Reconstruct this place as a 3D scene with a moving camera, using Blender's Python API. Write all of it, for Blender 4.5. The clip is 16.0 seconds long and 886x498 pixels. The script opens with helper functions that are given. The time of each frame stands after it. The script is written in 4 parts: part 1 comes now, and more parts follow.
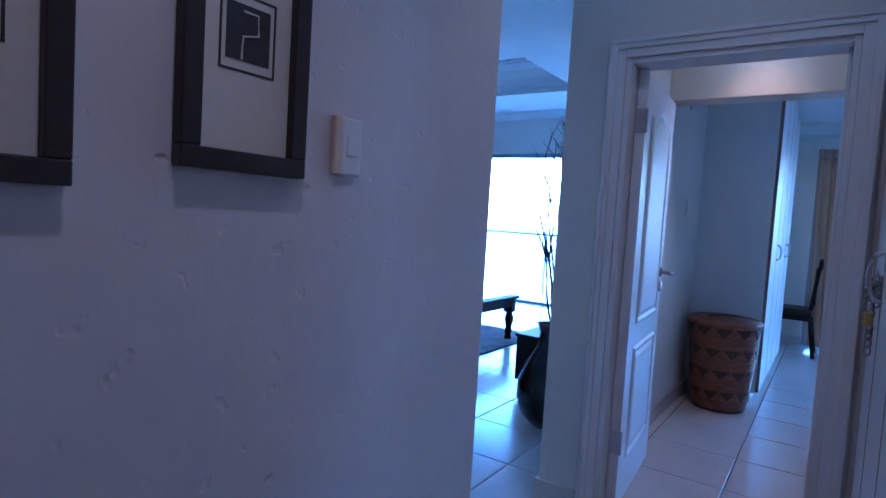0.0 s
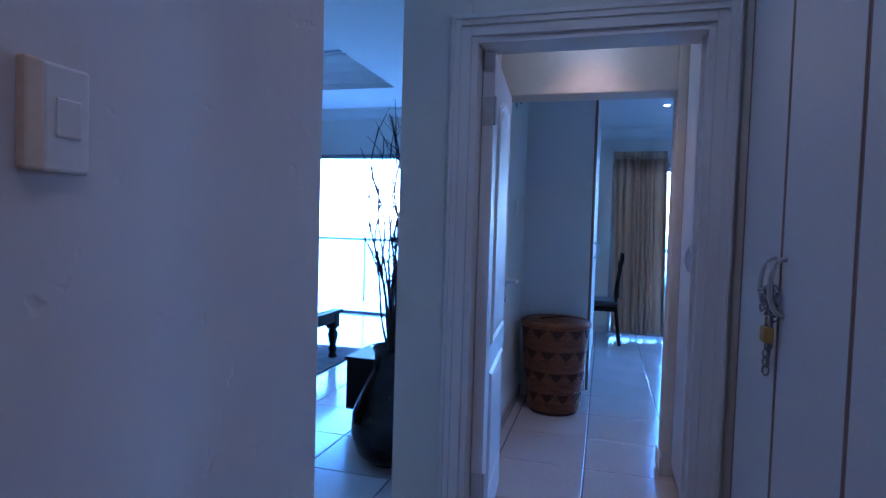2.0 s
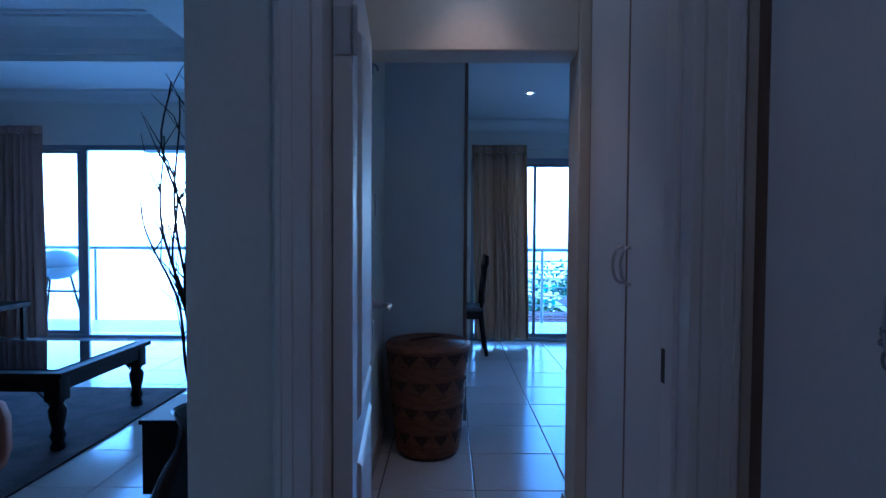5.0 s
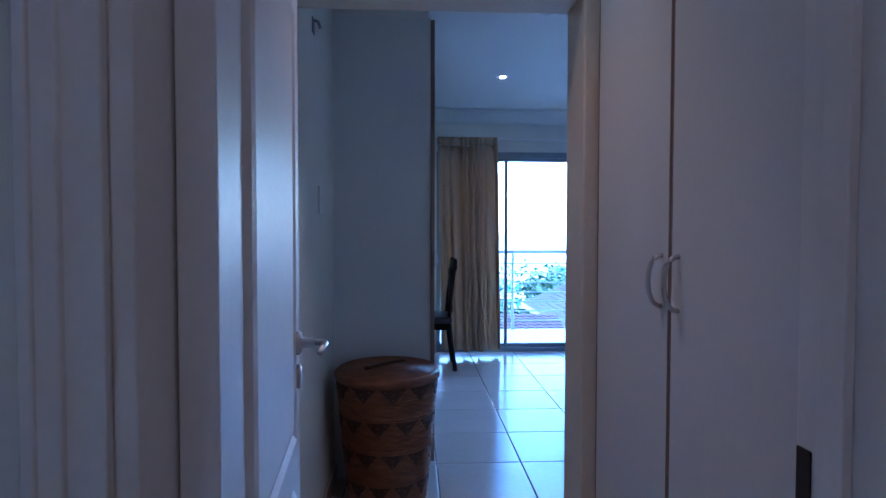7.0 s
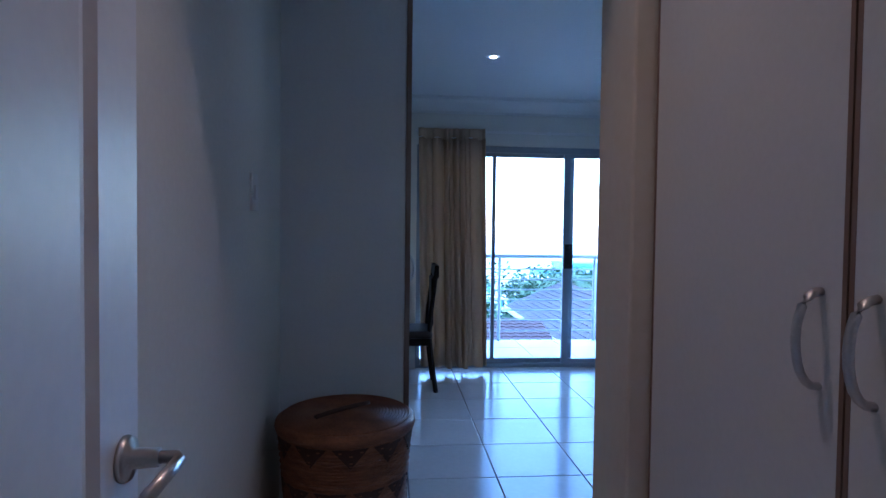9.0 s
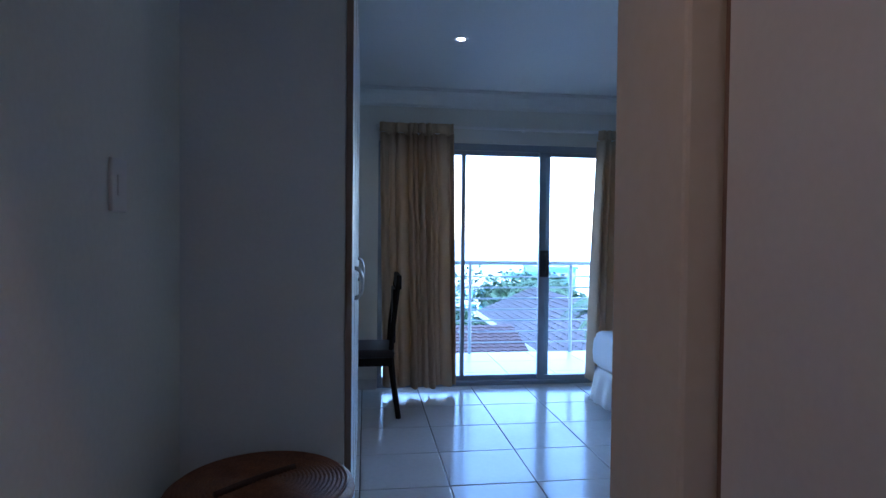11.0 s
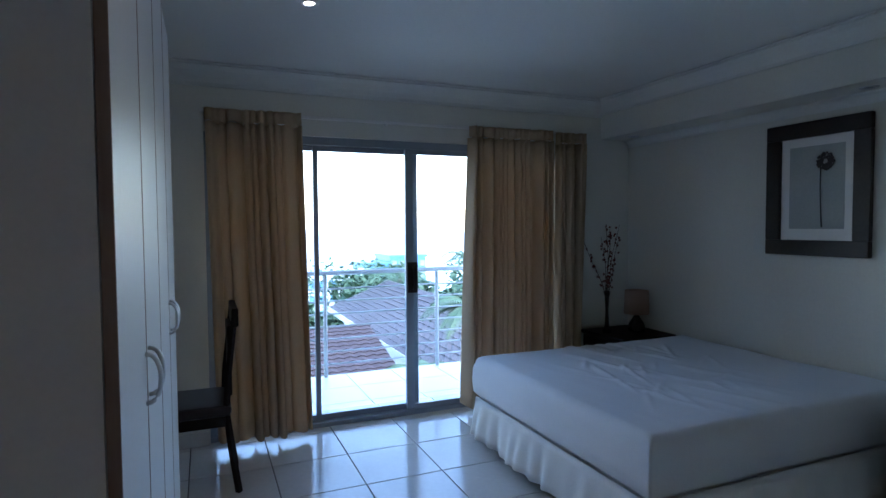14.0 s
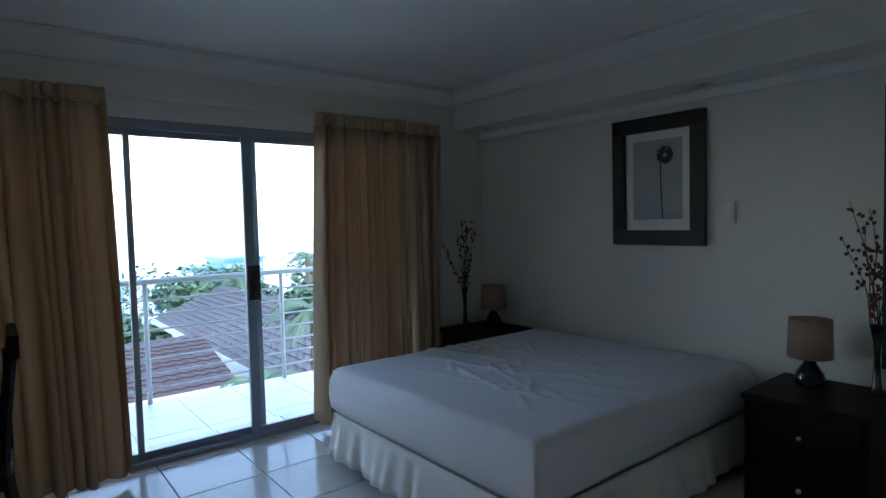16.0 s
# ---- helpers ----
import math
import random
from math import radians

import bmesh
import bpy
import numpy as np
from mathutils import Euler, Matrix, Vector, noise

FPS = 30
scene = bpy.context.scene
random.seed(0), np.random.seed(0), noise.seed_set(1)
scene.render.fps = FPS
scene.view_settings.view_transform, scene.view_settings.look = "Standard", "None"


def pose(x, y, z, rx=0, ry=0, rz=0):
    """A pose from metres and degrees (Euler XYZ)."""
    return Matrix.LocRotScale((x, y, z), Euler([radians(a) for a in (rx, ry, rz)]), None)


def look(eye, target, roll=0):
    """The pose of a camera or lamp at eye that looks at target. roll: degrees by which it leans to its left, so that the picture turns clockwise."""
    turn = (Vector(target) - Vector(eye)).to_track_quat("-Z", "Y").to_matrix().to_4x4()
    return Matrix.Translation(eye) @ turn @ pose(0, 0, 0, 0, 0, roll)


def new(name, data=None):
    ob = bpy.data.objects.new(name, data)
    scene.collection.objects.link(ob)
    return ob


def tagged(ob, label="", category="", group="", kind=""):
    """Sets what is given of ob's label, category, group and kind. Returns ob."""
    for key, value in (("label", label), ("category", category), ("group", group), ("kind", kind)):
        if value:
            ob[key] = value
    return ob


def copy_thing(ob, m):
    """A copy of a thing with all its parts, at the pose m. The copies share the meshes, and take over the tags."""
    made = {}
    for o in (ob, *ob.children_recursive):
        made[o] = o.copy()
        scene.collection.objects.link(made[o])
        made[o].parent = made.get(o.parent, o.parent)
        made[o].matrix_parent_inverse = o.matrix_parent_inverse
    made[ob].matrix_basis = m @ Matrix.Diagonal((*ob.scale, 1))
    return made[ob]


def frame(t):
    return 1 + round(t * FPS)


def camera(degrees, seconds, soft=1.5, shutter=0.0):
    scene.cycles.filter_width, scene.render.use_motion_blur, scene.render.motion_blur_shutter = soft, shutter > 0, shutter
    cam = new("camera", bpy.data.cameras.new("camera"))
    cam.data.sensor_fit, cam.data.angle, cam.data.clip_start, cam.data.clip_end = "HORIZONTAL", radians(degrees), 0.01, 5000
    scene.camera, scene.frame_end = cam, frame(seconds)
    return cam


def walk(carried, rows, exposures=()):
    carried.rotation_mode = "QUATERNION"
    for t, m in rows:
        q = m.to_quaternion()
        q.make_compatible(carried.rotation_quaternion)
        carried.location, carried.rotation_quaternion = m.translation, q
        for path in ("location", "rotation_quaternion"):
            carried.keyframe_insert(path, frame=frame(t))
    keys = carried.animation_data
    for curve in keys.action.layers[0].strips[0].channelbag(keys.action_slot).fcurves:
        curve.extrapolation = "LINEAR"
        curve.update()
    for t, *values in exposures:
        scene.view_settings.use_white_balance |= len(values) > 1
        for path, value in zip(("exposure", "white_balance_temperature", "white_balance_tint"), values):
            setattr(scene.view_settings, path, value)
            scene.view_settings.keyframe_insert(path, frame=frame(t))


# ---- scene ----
UNIT = 1.07   # the plan below is drawn in units of 1.07 m
cam = camera(75.6, 16.0)
PATH = [
    (0, (0.455, 0.535, 1.228), (-0.669, 2.185, 1.107), 3.5),
    (0.5, (0.397, 0.642, 1.252), (-0.621, 2.359, 1.13), 3.4),
    (1, (0.281, 0.718, 1.252), (-0.556, 2.532, 1.151), 2.7),
    (1.5, (0.216, 0.808, 1.259), (-0.45, 2.692, 1.167), 2.2),
    (2, (0.174, 0.933, 1.253), (-0.368, 2.857, 1.17), 1.7),
    (2.5, (0.136, 1.073, 1.266), (-0.301, 3.023, 1.185), 1.3),
    (3, (0.103, 1.181, 1.257), (-0.246, 3.149, 1.179), 1.1),
    (3.5, (0.051, 1.321, 1.248), (-0.217, 3.301, 1.176), 0.8),
    (4, (-0.009, 1.459, 1.239), (-0.177, 3.45, 1.172), 0.5),
    (4.5, (-0.018, 1.593, 1.243), (-0.098, 3.591, 1.178), 0.4),
    (7, (-0.015, 2.322, 1.25), (0.095, 4.318, 1.187), 0.1),
    (7.5, (0.011, 2.475, 1.262), (0.149, 4.47, 1.198), 0.2),
    (8, (0.042, 2.633, 1.263), (0.194, 4.627, 1.2), 0.3),
    (8.5, (0.05, 2.782, 1.259), (0.21, 4.774, 1.196), 0.4),
    (9, (0.035, 2.931, 1.263), (0.207, 4.922, 1.203), 0.7),
    (11.5, (0.152, 3.542, 1.284), (0.487, 5.514, 1.24), 0.3),
    (12, (0.141, 3.684, 1.326), (0.563, 5.638, 1.273), 0.1),
    (12.5, (0.148, 3.797, 1.359), (0.654, 5.731, 1.296), 0.1),
    (13, (0.164, 3.922, 1.399), (0.762, 5.829, 1.328), -0.2),
    (13.5, (0.204, 4.042, 1.427), (0.889, 5.919, 1.345), -0.3),
    (14, (0.231, 4.133, 1.441), (1.001, 5.976, 1.356), -0.4),
    (14.5, (0.23, 4.241, 1.457), (1.109, 6.035, 1.365), -0.6),
    (15, (0.222, 4.342, 1.454), (1.241, 6.06, 1.357), -1.0),
    (15.5, (0.256, 4.396, 1.442), (1.398, 6.035, 1.344), -1.2),
    (16, (0.314, 4.461, 1.425), (1.556, 6.025, 1.326), -1.4),
]
walk(cam, [(t, look(Vector(eye) * UNIT, Vector(target) * UNIT, roll)) for t, eye, target, roll in PATH],
     exposures=[(0, 4.3, 3750, 19), (2.5, 3.95, 3750, 18), (4.5, 3.0, 3750, 12), (7, 3.9, 4250, 18), (9, 3.5, 4500, 17), (11.5, 3.35, 4950, 17),
                (14, 3.27, 5600, 15), (16, 2.9, 6200, 13)])

# world and sun: bright hazy sky
world = bpy.data.worlds.new("sky")
scene.world = world
world.use_nodes = True
wn = world.node_tree.nodes
sky = wn.new("ShaderNodeTexSky")
sky.sky_type, sky.sun_disc = "NISHITA", False
sky.sun_elevation, sky.sun_rotation = radians(52), radians(150)
sky.dust_density, sky.air_density = 0.6, 1.2
world.node_tree.links.new(sky.outputs[0], wn["Background"].inputs[0])
wn["Background"].inputs[1].default_value = 0.15
sun_data = bpy.data.lights.new("sun", "SUN")
sun_data.energy, sun_data.angle, sun_data.color = 0.5, radians(10), (1.0, 0.96, 0.9)
sun = new("sun", sun_data)
sun.matrix_world = look((4, -6, 12), (0, 0, 0))


# ---- materials ----
def material(name, color, rough=0.6, metal=0.0, color2=None, scale=6.0, fine=80.0, bump=0.1, dist=0.004, mix=0.5,
             spec=0.5, stretch=(1, 1, 1), emit=None, power=0.0, sheen=0.0, island=0.0, trans=0.0):
    m = bpy.data.materials.new(name)
    m.use_nodes = True
    n, l = m.node_tree.nodes, m.node_tree.links
    b = n["Principled BSDF"]
    b.inputs["Base Color"].default_value = (*color, 1)
    b.inputs["Roughness"].default_value = rough
    b.inputs["Metallic"].default_value = metal
    b.inputs["Specular IOR Level"].default_value = spec
    b.inputs["Transmission Weight"].default_value = trans
    if emit:
        b.inputs["Emission Color"].default_value = (*emit, 1)
        b.inputs["Emission Strength"].default_value = power
    co = n.new("ShaderNodeTexCoord")
    mp = n.new("ShaderNodeMapping")
    mp.inputs["Scale"].default_value = stretch
    l.new(co.outputs["Object"], mp.inputs[0])
    big = n.new("ShaderNodeTexNoise")
    big.inputs["Scale"].default_value, big.inputs["Detail"].default_value = scale, 5
    small = n.new("ShaderNodeTexNoise")
    small.inputs["Scale"].default_value, small.inputs["Detail"].default_value = fine, 4
    l.new(mp.outputs[0], big.inputs[0])
    l.new(mp.outputs[0], small.inputs[0])
    if color2:
        add = n.new("ShaderNodeMath")
        add.operation = "MULTIPLY_ADD"
        add.inputs[1].default_value = mix
        l.new(small.outputs[0], add.inputs[0])
        sub = n.new("ShaderNodeMath")
        sub.operation = "MULTIPLY"
        sub.inputs[1].default_value = 1 - mix
        l.new(big.outputs[0], sub.inputs[0])
        l.new(sub.outputs[0], add.inputs[2])
        r = n.new("ShaderNodeValToRGB")
        r.color_ramp.elements[0].position, r.color_ramp.elements[1].position = 0.35, 0.65
        r.color_ramp.elements[0].color, r.color_ramp.elements[1].color = (*color, 1), (*color2, 1)
        l.new(add.outputs[0], r.inputs[0])
        out = r.outputs[0]
        if island:
            oi = n.new("ShaderNodeObjectInfo")
            hs = n.new("ShaderNodeHueSaturation")
            mr = n.new("ShaderNodeMapRange")
            mr.inputs[3].default_value, mr.inputs[4].default_value = 1 - island, 1 + island
            l.new(oi.outputs["Random"], mr.inputs[0])
            l.new(mr.outputs[0], hs.inputs["Value"])
            l.new(out, hs.inputs["Color"])
            out = hs.outputs[0]
        l.new(out, b.inputs["Base Color"])
    if bump:
        bp = n.new("ShaderNodeBump")
        bp.inputs["Strength"].default_value, bp.inputs["Distance"].default_value = bump, dist
        mx = n.new("ShaderNodeMath")
        mx.operation = "ADD"
        l.new(big.outputs[0], mx.inputs[0])
        l.new(small.outputs[0], mx.inputs[1])
        l.new(mx.outputs[0], bp.inputs["Height"])
        l.new(bp.outputs[0], b.inputs["Normal"])
    return m


M_PLASTER = material("rough_plaster", (0.62, 0.58, 0.57), 0.72, color2=(0.68, 0.65, 0.64), scale=1.6, fine=14, bump=0.3, dist=0.010, mix=0.25, stretch=(1, 1, 0.6))


def add_pits(m):
    """Sparse pits and trowel nicks: a second bump under the first, and a little dirt in them."""
    n, l = m.node_tree.nodes, m.node_tree.links
    co = n.new("ShaderNodeTexCoord")
    ns = n.new("ShaderNodeTexNoise")
    ns.inputs["Scale"].default_value, ns.inputs["Detail"].default_value = 16, 2.5
    l.new(co.outputs["Object"], ns.inputs[0])
    mr = n.new("ShaderNodeMapRange")
    mr.inputs[1].default_value, mr.inputs[2].default_value = 0.655, 0.74
    l.new(ns.outputs[0], mr.inputs[0])
    b2 = n.new("ShaderNodeBump")
    b2.invert = True
    b2.inputs["Strength"].default_value, b2.inputs["Distance"].default_value = 0.55, 0.006
    l.new(mr.outputs[0], b2.inputs["Height"])
    for node in n:
        if node.bl_idname == "ShaderNodeBump" and node != b2:
            l.new(b2.outputs[0], node.inputs["Normal"])


add_pits(M_PLASTER)
M_WALL = material("painted_wall", (0.68, 0.66, 0.60), 0.7, color2=(0.73, 0.71, 0.65), scale=2, fine=60, bump=0.08)
M_CREAM = material("cream_paint", (0.68, 0.60, 0.48), 0.6, color2=(0.72, 0.65, 0.54), scale=2, fine=40, bump=0.15)
M_CEIL = material("ceiling_paint", (0.74, 0.74, 0.72), 0.8, color2=(0.78, 0.78, 0.76), scale=1.5, fine=60, bump=0.05)
M_TRIM = material("gloss_trim", (0.74, 0.72, 0.70), 0.35, color2=(0.78, 0.76, 0.74), scale=4, fine=70, bump=0.05)
M_DOOR = material("satin_door_paint", (0.72, 0.72, 0.74), 0.40, color2=(0.77, 0.77, 0.78), scale=3, fine=50, bump=0.06)
M_MELA = material("melamine_white", (0.66, 0.66, 0.66), 0.40, color2=(0.70, 0.70, 0.70), scale=2, fine=90, bump=0.04)
M_EDGE = material("wood_edging", (0.26, 0.18, 0.14), 0.5, color2=(0.19, 0.13, 0.10), scale=5, fine=60, bump=0.1, stretch=(1, 1, 0.1))
M_TILE = material("ceramic_tile", (0.60, 0.56, 0.52), 0.16, color2=(0.66, 0.62, 0.58), scale=3, fine=30, bump=0.03, island=0.04)
M_BTILE = material("balcony_tile", (0.70, 0.69, 0.66), 0.4, color2=(0.76, 0.75, 0.72), scale=3, fine=40, bump=0.05, island=0.04)
M_GROUT = material("grout", (0.10, 0.09, 0.085), 0.9, color2=(0.15, 0.14, 0.13), scale=8, fine=90)
M_BLACKWOOD = material("dark_wood", (0.008, 0.006, 0.005), 0.5, color2=(0.015, 0.010, 0.008), scale=4, fine=50, bump=0.1, spec=0.15, stretch=(1, 1, 0.2))
M_FRAME = material("black_frame", (0.016, 0.012, 0.012), 0.4, color2=(0.03, 0.022, 0.02), scale=6, fine=60)
M_MAT = material("picture_mount", (0.62, 0.58, 0.50), 0.8, color2=(0.66, 0.62, 0.55), scale=4, fine=120, bump=0.02)
M_ART = material("art_ink", (0.02, 0.02, 0.025), 0.7, color2=(0.04, 0.04, 0.05), scale=12)
M_ARTGREY = material("art_grey", (0.36, 0.38, 0.37), 0.8, color2=(0.42, 0.43, 0.42), scale=5)
M_STEEL = material("brushed_steel", (0.55, 0.55, 0.56), 0.32, 1.0, color2=(0.62, 0.62, 0.63), scale=10, fine=200, bump=0.03)
M_CHAIN = material("galvanised_chain", (0.30, 0.30, 0.32), 0.4, 1.0, color2=(0.42, 0.42, 0.44), scale=30, fine=200)
M_BRASS = material("brass", (0.62, 0.40, 0.12), 0.35, 1.0, color2=(0.52, 0.33, 0.10), scale=20, fine=150)
M_ALU = material("grey_aluminium", (0.27, 0.30, 0.35), 0.42, 0.5, color2=(0.31, 0.34, 0.39), scale=5, fine=100, bump=0.03)
M_WHITEMETAL = material("white_railing", (0.42, 0.44, 0.46), 0.45, color2=(0.48, 0.50, 0.52), scale=8, fine=80)
M_CURTAIN = material("curtain_gold", (0.50, 0.37, 0.24), 0.8, color2=(0.58, 0.44, 0.30), scale=4, fine=160, bump=0.15, stretch=(1, 1, 0.25))
M_CURTAIN_BROWN = material("curtain_brown", (0.36, 0.23, 0.17), 0.85, color2=(0.44, 0.29, 0.22), scale=4, fine=160, bump=0.15, stretch=(1, 1, 0.25))
M_SHEET = material("white_sheet", (0.66, 0.67, 0.72), 0.85, color2=(0.71, 0.72, 0.76), scale=3, fine=140, bump=0.12)
M_VAL = material("white_valance", (0.68, 0.67, 0.66), 0.9, color2=(0.74, 0.73, 0.72), scale=6, fine=160, bump=0.15)
M_WEAVE = material("basket_weave", (0.30, 0.115, 0.045), 0.5, color2=(0.11, 0.038, 0.018), scale=14, fine=140, bump=0.7, stretch=(1, 1, 4))
M_WEAVE2 = material("basket_dark", (0.05, 0.02, 0.014), 0.6, color2=(0.05, 0.02, 0.013), scale=9, fine=120, bump=0.5, stretch=(1, 1, 4))
M_SHADE = material("lamp_shade", (0.40, 0.27, 0.20), 0.85, color2=(0.45, 0.31, 0.23), scale=8, fine=180, bump=0.1)
M_CERAMIC = material("dark_ceramic", (0.012, 0.012, 0.013), 0.15, color2=(0.022, 0.02, 0.02), scale=5)
M_PLASTIC = material("switch_plastic", (0.70, 0.68, 0.66), 0.4, color2=(0.73, 0.71, 0.69), scale=10, bump=0.02)
M_YELLOWED = material("aged_plastic", (0.60, 0.47, 0.33), 0.5, color2=(0.66, 0.53, 0.40), scale=10, bump=0.02)
M_BLOSSOM = material("blossom", (0.10, 0.025, 0.022), 0.8, color2=(0.16, 0.05, 0.04), scale=30, bump=0.05)
M_TWIG = material("twig", (0.025, 0.017, 0.014), 0.8, color2=(0.04, 0.03, 0.02), scale=30)
M_RUG = material("dark_rug", (0.025, 0.022, 0.026), 0.95, color2=(0.10, 0.075, 0.08), scale=7, fine=90, bump=0.6, mix=0.45)
M_LEATHER = material("brown_leather", (0.22, 0.06, 0.022), 0.65, color2=(0.28, 0.085, 0.034), scale=6, fine=90, bump=0.15, spec=0.2)
M_ROOFG = material("grey_roof_tile", (0.075, 0.066, 0.07), 0.8, color2=(0.11, 0.10, 0.103), scale=0.8, fine=9, bump=0.2)
M_ROOFR = material("red_roof_tile", (0.045, 0.03, 0.031), 0.8, color2=(0.07, 0.048, 0.047), scale=0.8, fine=9, bump=0.2)
M_RENDER = material("white_render", (0.72, 0.73, 0.74), 0.8, color2=(0.77, 0.78, 0.78), scale=1, fine=10)
M_LEAF = material("foliage", (0.035, 0.075, 0.035), 0.7, color2=(0.075, 0.13, 0.06), scale=0.9, fine=8, bump=0.1)
M_PALM = material("palm_leaf", (0.045, 0.095, 0.045), 0.6, color2=(0.09, 0.14, 0.07), scale=2, fine=10, bump=0.1)
M_TRUNK = material("bark", (0.12, 0.09, 0.07), 0.9, color2=(0.17, 0.13, 0.10), scale=4, fine=30, bump=0.4)
M_LAND = material("land", (0.06, 0.10, 0.05), 0.9, color2=(0.13, 0.14, 0.09), scale=0.05, fine=0.5, bump=0.0)
# pale blue-white base: the haze over the water is painted into this colour
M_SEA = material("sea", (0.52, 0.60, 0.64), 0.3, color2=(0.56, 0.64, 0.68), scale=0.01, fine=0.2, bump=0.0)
M_FARBLUE = material("far_blue_glass", (0.10, 0.26, 0.40), 0.4, color2=(0.14, 0.30, 0.44), scale=0.2, fine=2, bump=0.0)
M_GLOW = material("lamp_glow", (0.9, 0.9, 0.85), 0.5, emit=(1.0, 0.84, 0.66), power=12.0, bump=0.0)
M_RUBBER = material("black_rubber", (0.02, 0.02, 0.02), 0.8, color2=(0.03, 0.03, 0.03))
M_TABLEGLASS = material("glass_top", (0.012, 0.012, 0.015), 0.04, color2=(0.016, 0.016, 0.02), scale=2, bump=0.0)
M_KETTLE = material("enamel_grey", (0.30, 0.34, 0.38), 0.35, color2=(0.34, 0.38, 0.42))


def glass_material():
    m = bpy.data.materials.new("window_glass")
    m.use_nodes = True
    n, l = m.node_tree.nodes, m.node_tree.links
    n.remove(n["Principled BSDF"])
    tr, gl, mx, fr = (n.new("ShaderNode" + k) for k in ("BsdfTransparent", "BsdfGlossy", "MixShader", "Fresnel"))
    tr.inputs[0].default_value = (0.93, 0.96, 0.97, 1)
    gl.inputs["Roughness"].default_value = 0.02
    fr.inputs[0].default_value = 1.3
    l.new(fr.outputs[0], mx.inputs[0])
    l.new(tr.outputs[0], mx.inputs[1])
    l.new(gl.outputs[0], mx.inputs[2])
    l.new(mx.outputs[0], n["Material Output"].inputs[0])
    return m


M_GLASS = glass_material()


def add_translucency(m, color, share):
    n, l = m.node_tree.nodes, m.node_tree.links
    t, mx = n.new("ShaderNodeBsdfTranslucent"), n.new("ShaderNodeMixShader")
    t.inputs[0].default_value = (*color, 1)
    mx.inputs[0].default_value = share
    l.new(n["Principled BSDF"].outputs[0], mx.inputs[1])
    l.new(t.outputs[0], mx.inputs[2])
    l.new(mx.outputs[0], n["Material Output"].inputs[0])


add_translucency(M_CURTAIN, (0.55, 0.39, 0.23), 0.26)
add_translucency(M_SHADE, (0.5, 0.35, 0.22), 0.3)


# ---- building helpers ----
def box_bm(x0, y0, z0, x1, y1, z1, bevel=0.0, bm=None):
    out = bm or bmesh.new()
    r = bmesh.ops.create_cube(out, size=1, matrix=Matrix.Translation(((x0 + x1) / 2, (y0 + y1) / 2, (z0 + z1) / 2)) @ Matrix.Diagonal((x1 - x0, y1 - y0, z1 - z0, 1)))
    if bevel:
        es = list({e for v in r["verts"] for e in v.link_edges})
        bmesh.ops.bevel(out, geom=es, offset=bevel, segments=2, affect="EDGES", profile=0.5)
    return out


def lathe_bm(profile, seg=32, bm=None, cx=0, cy=0, wave=None):
    out = bm or bmesh.new()
    rings = []
    for r, z in profile:
        rings.append([out.verts.new((cx + r * math.cos(a), cy + r * math.sin(a), z)) for a in (2 * math.pi * i / seg for i in range(seg))])
    for a, b in zip(rings, rings[1:]):
        for i in range(seg):
            out.faces.new((a[i], a[(i + 1) % seg], b[(i + 1) % seg], b[i]))
    if profile[0][0] > 1e-4:
        out.faces.new(rings[0][::-1])
    if profile[-1][0] > 1e-4:
        out.faces.new(rings[-1])
    return out


def tube_bm(points, radius, seg=8, bm=None, radius2=None):
    out = bm or bmesh.new()
    pts = [Vector(p) for p in points]
    prev = None
    n = len(pts)
    for k, p in enumerate(pts):
        d = (pts[min(k + 1, n - 1)] - pts[max(k - 1, 0)]).normalized()
        ref = Vector((0, 0, 1)) if abs(d.z) < 0.9 else Vector((1, 0, 0))
        u = d.cross(ref).normalized()
        v = d.cross(u)
        r = radius if radius2 is None else radius + (radius2 - radius) * k / (n - 1)
        ring = [out.verts.new(p + r * (math.cos(2 * math.pi * i / seg) * u + math.sin(2 * math.pi * i / seg) * v)) for i in range(seg)]
        if prev:
            for i in range(seg):
                out.faces.new((prev[i], prev[(i + 1) % seg], ring[(i + 1) % seg], ring[i]))
        else:
            out.faces.new(ring[::-1])
        prev = ring
    out.faces.new(prev)
    return out


def mesh_of(name, bm, mat, smooth=False):
    bmesh.ops.recalc_face_normals(bm, faces=bm.faces)
    me = bpy.data.meshes.new(name)
    bm.to_mesh(me)
    bm.free()
    me.materials.append(mat)
    if smooth:
        me.polygons.foreach_set("use_smooth", [True] * len(me.polygons))
    return me


def part(name, bm, mat, parent=None, label="", smooth=False):
    ob = new(name, mesh_of(name, bm, mat, smooth))
    if parent:
        ob.parent = parent
    if label:
        ob["label"] = label
    return ob


def struct(name, bm, mat, label="", category=""):
    return tagged(part(name, bm, mat), label, category, kind="structure")


def thing(name, label, category, m=None, group=""):
    e = new(name)
    if m is not None:
        e.matrix_world = m
    return tagged(e, label, category, group)


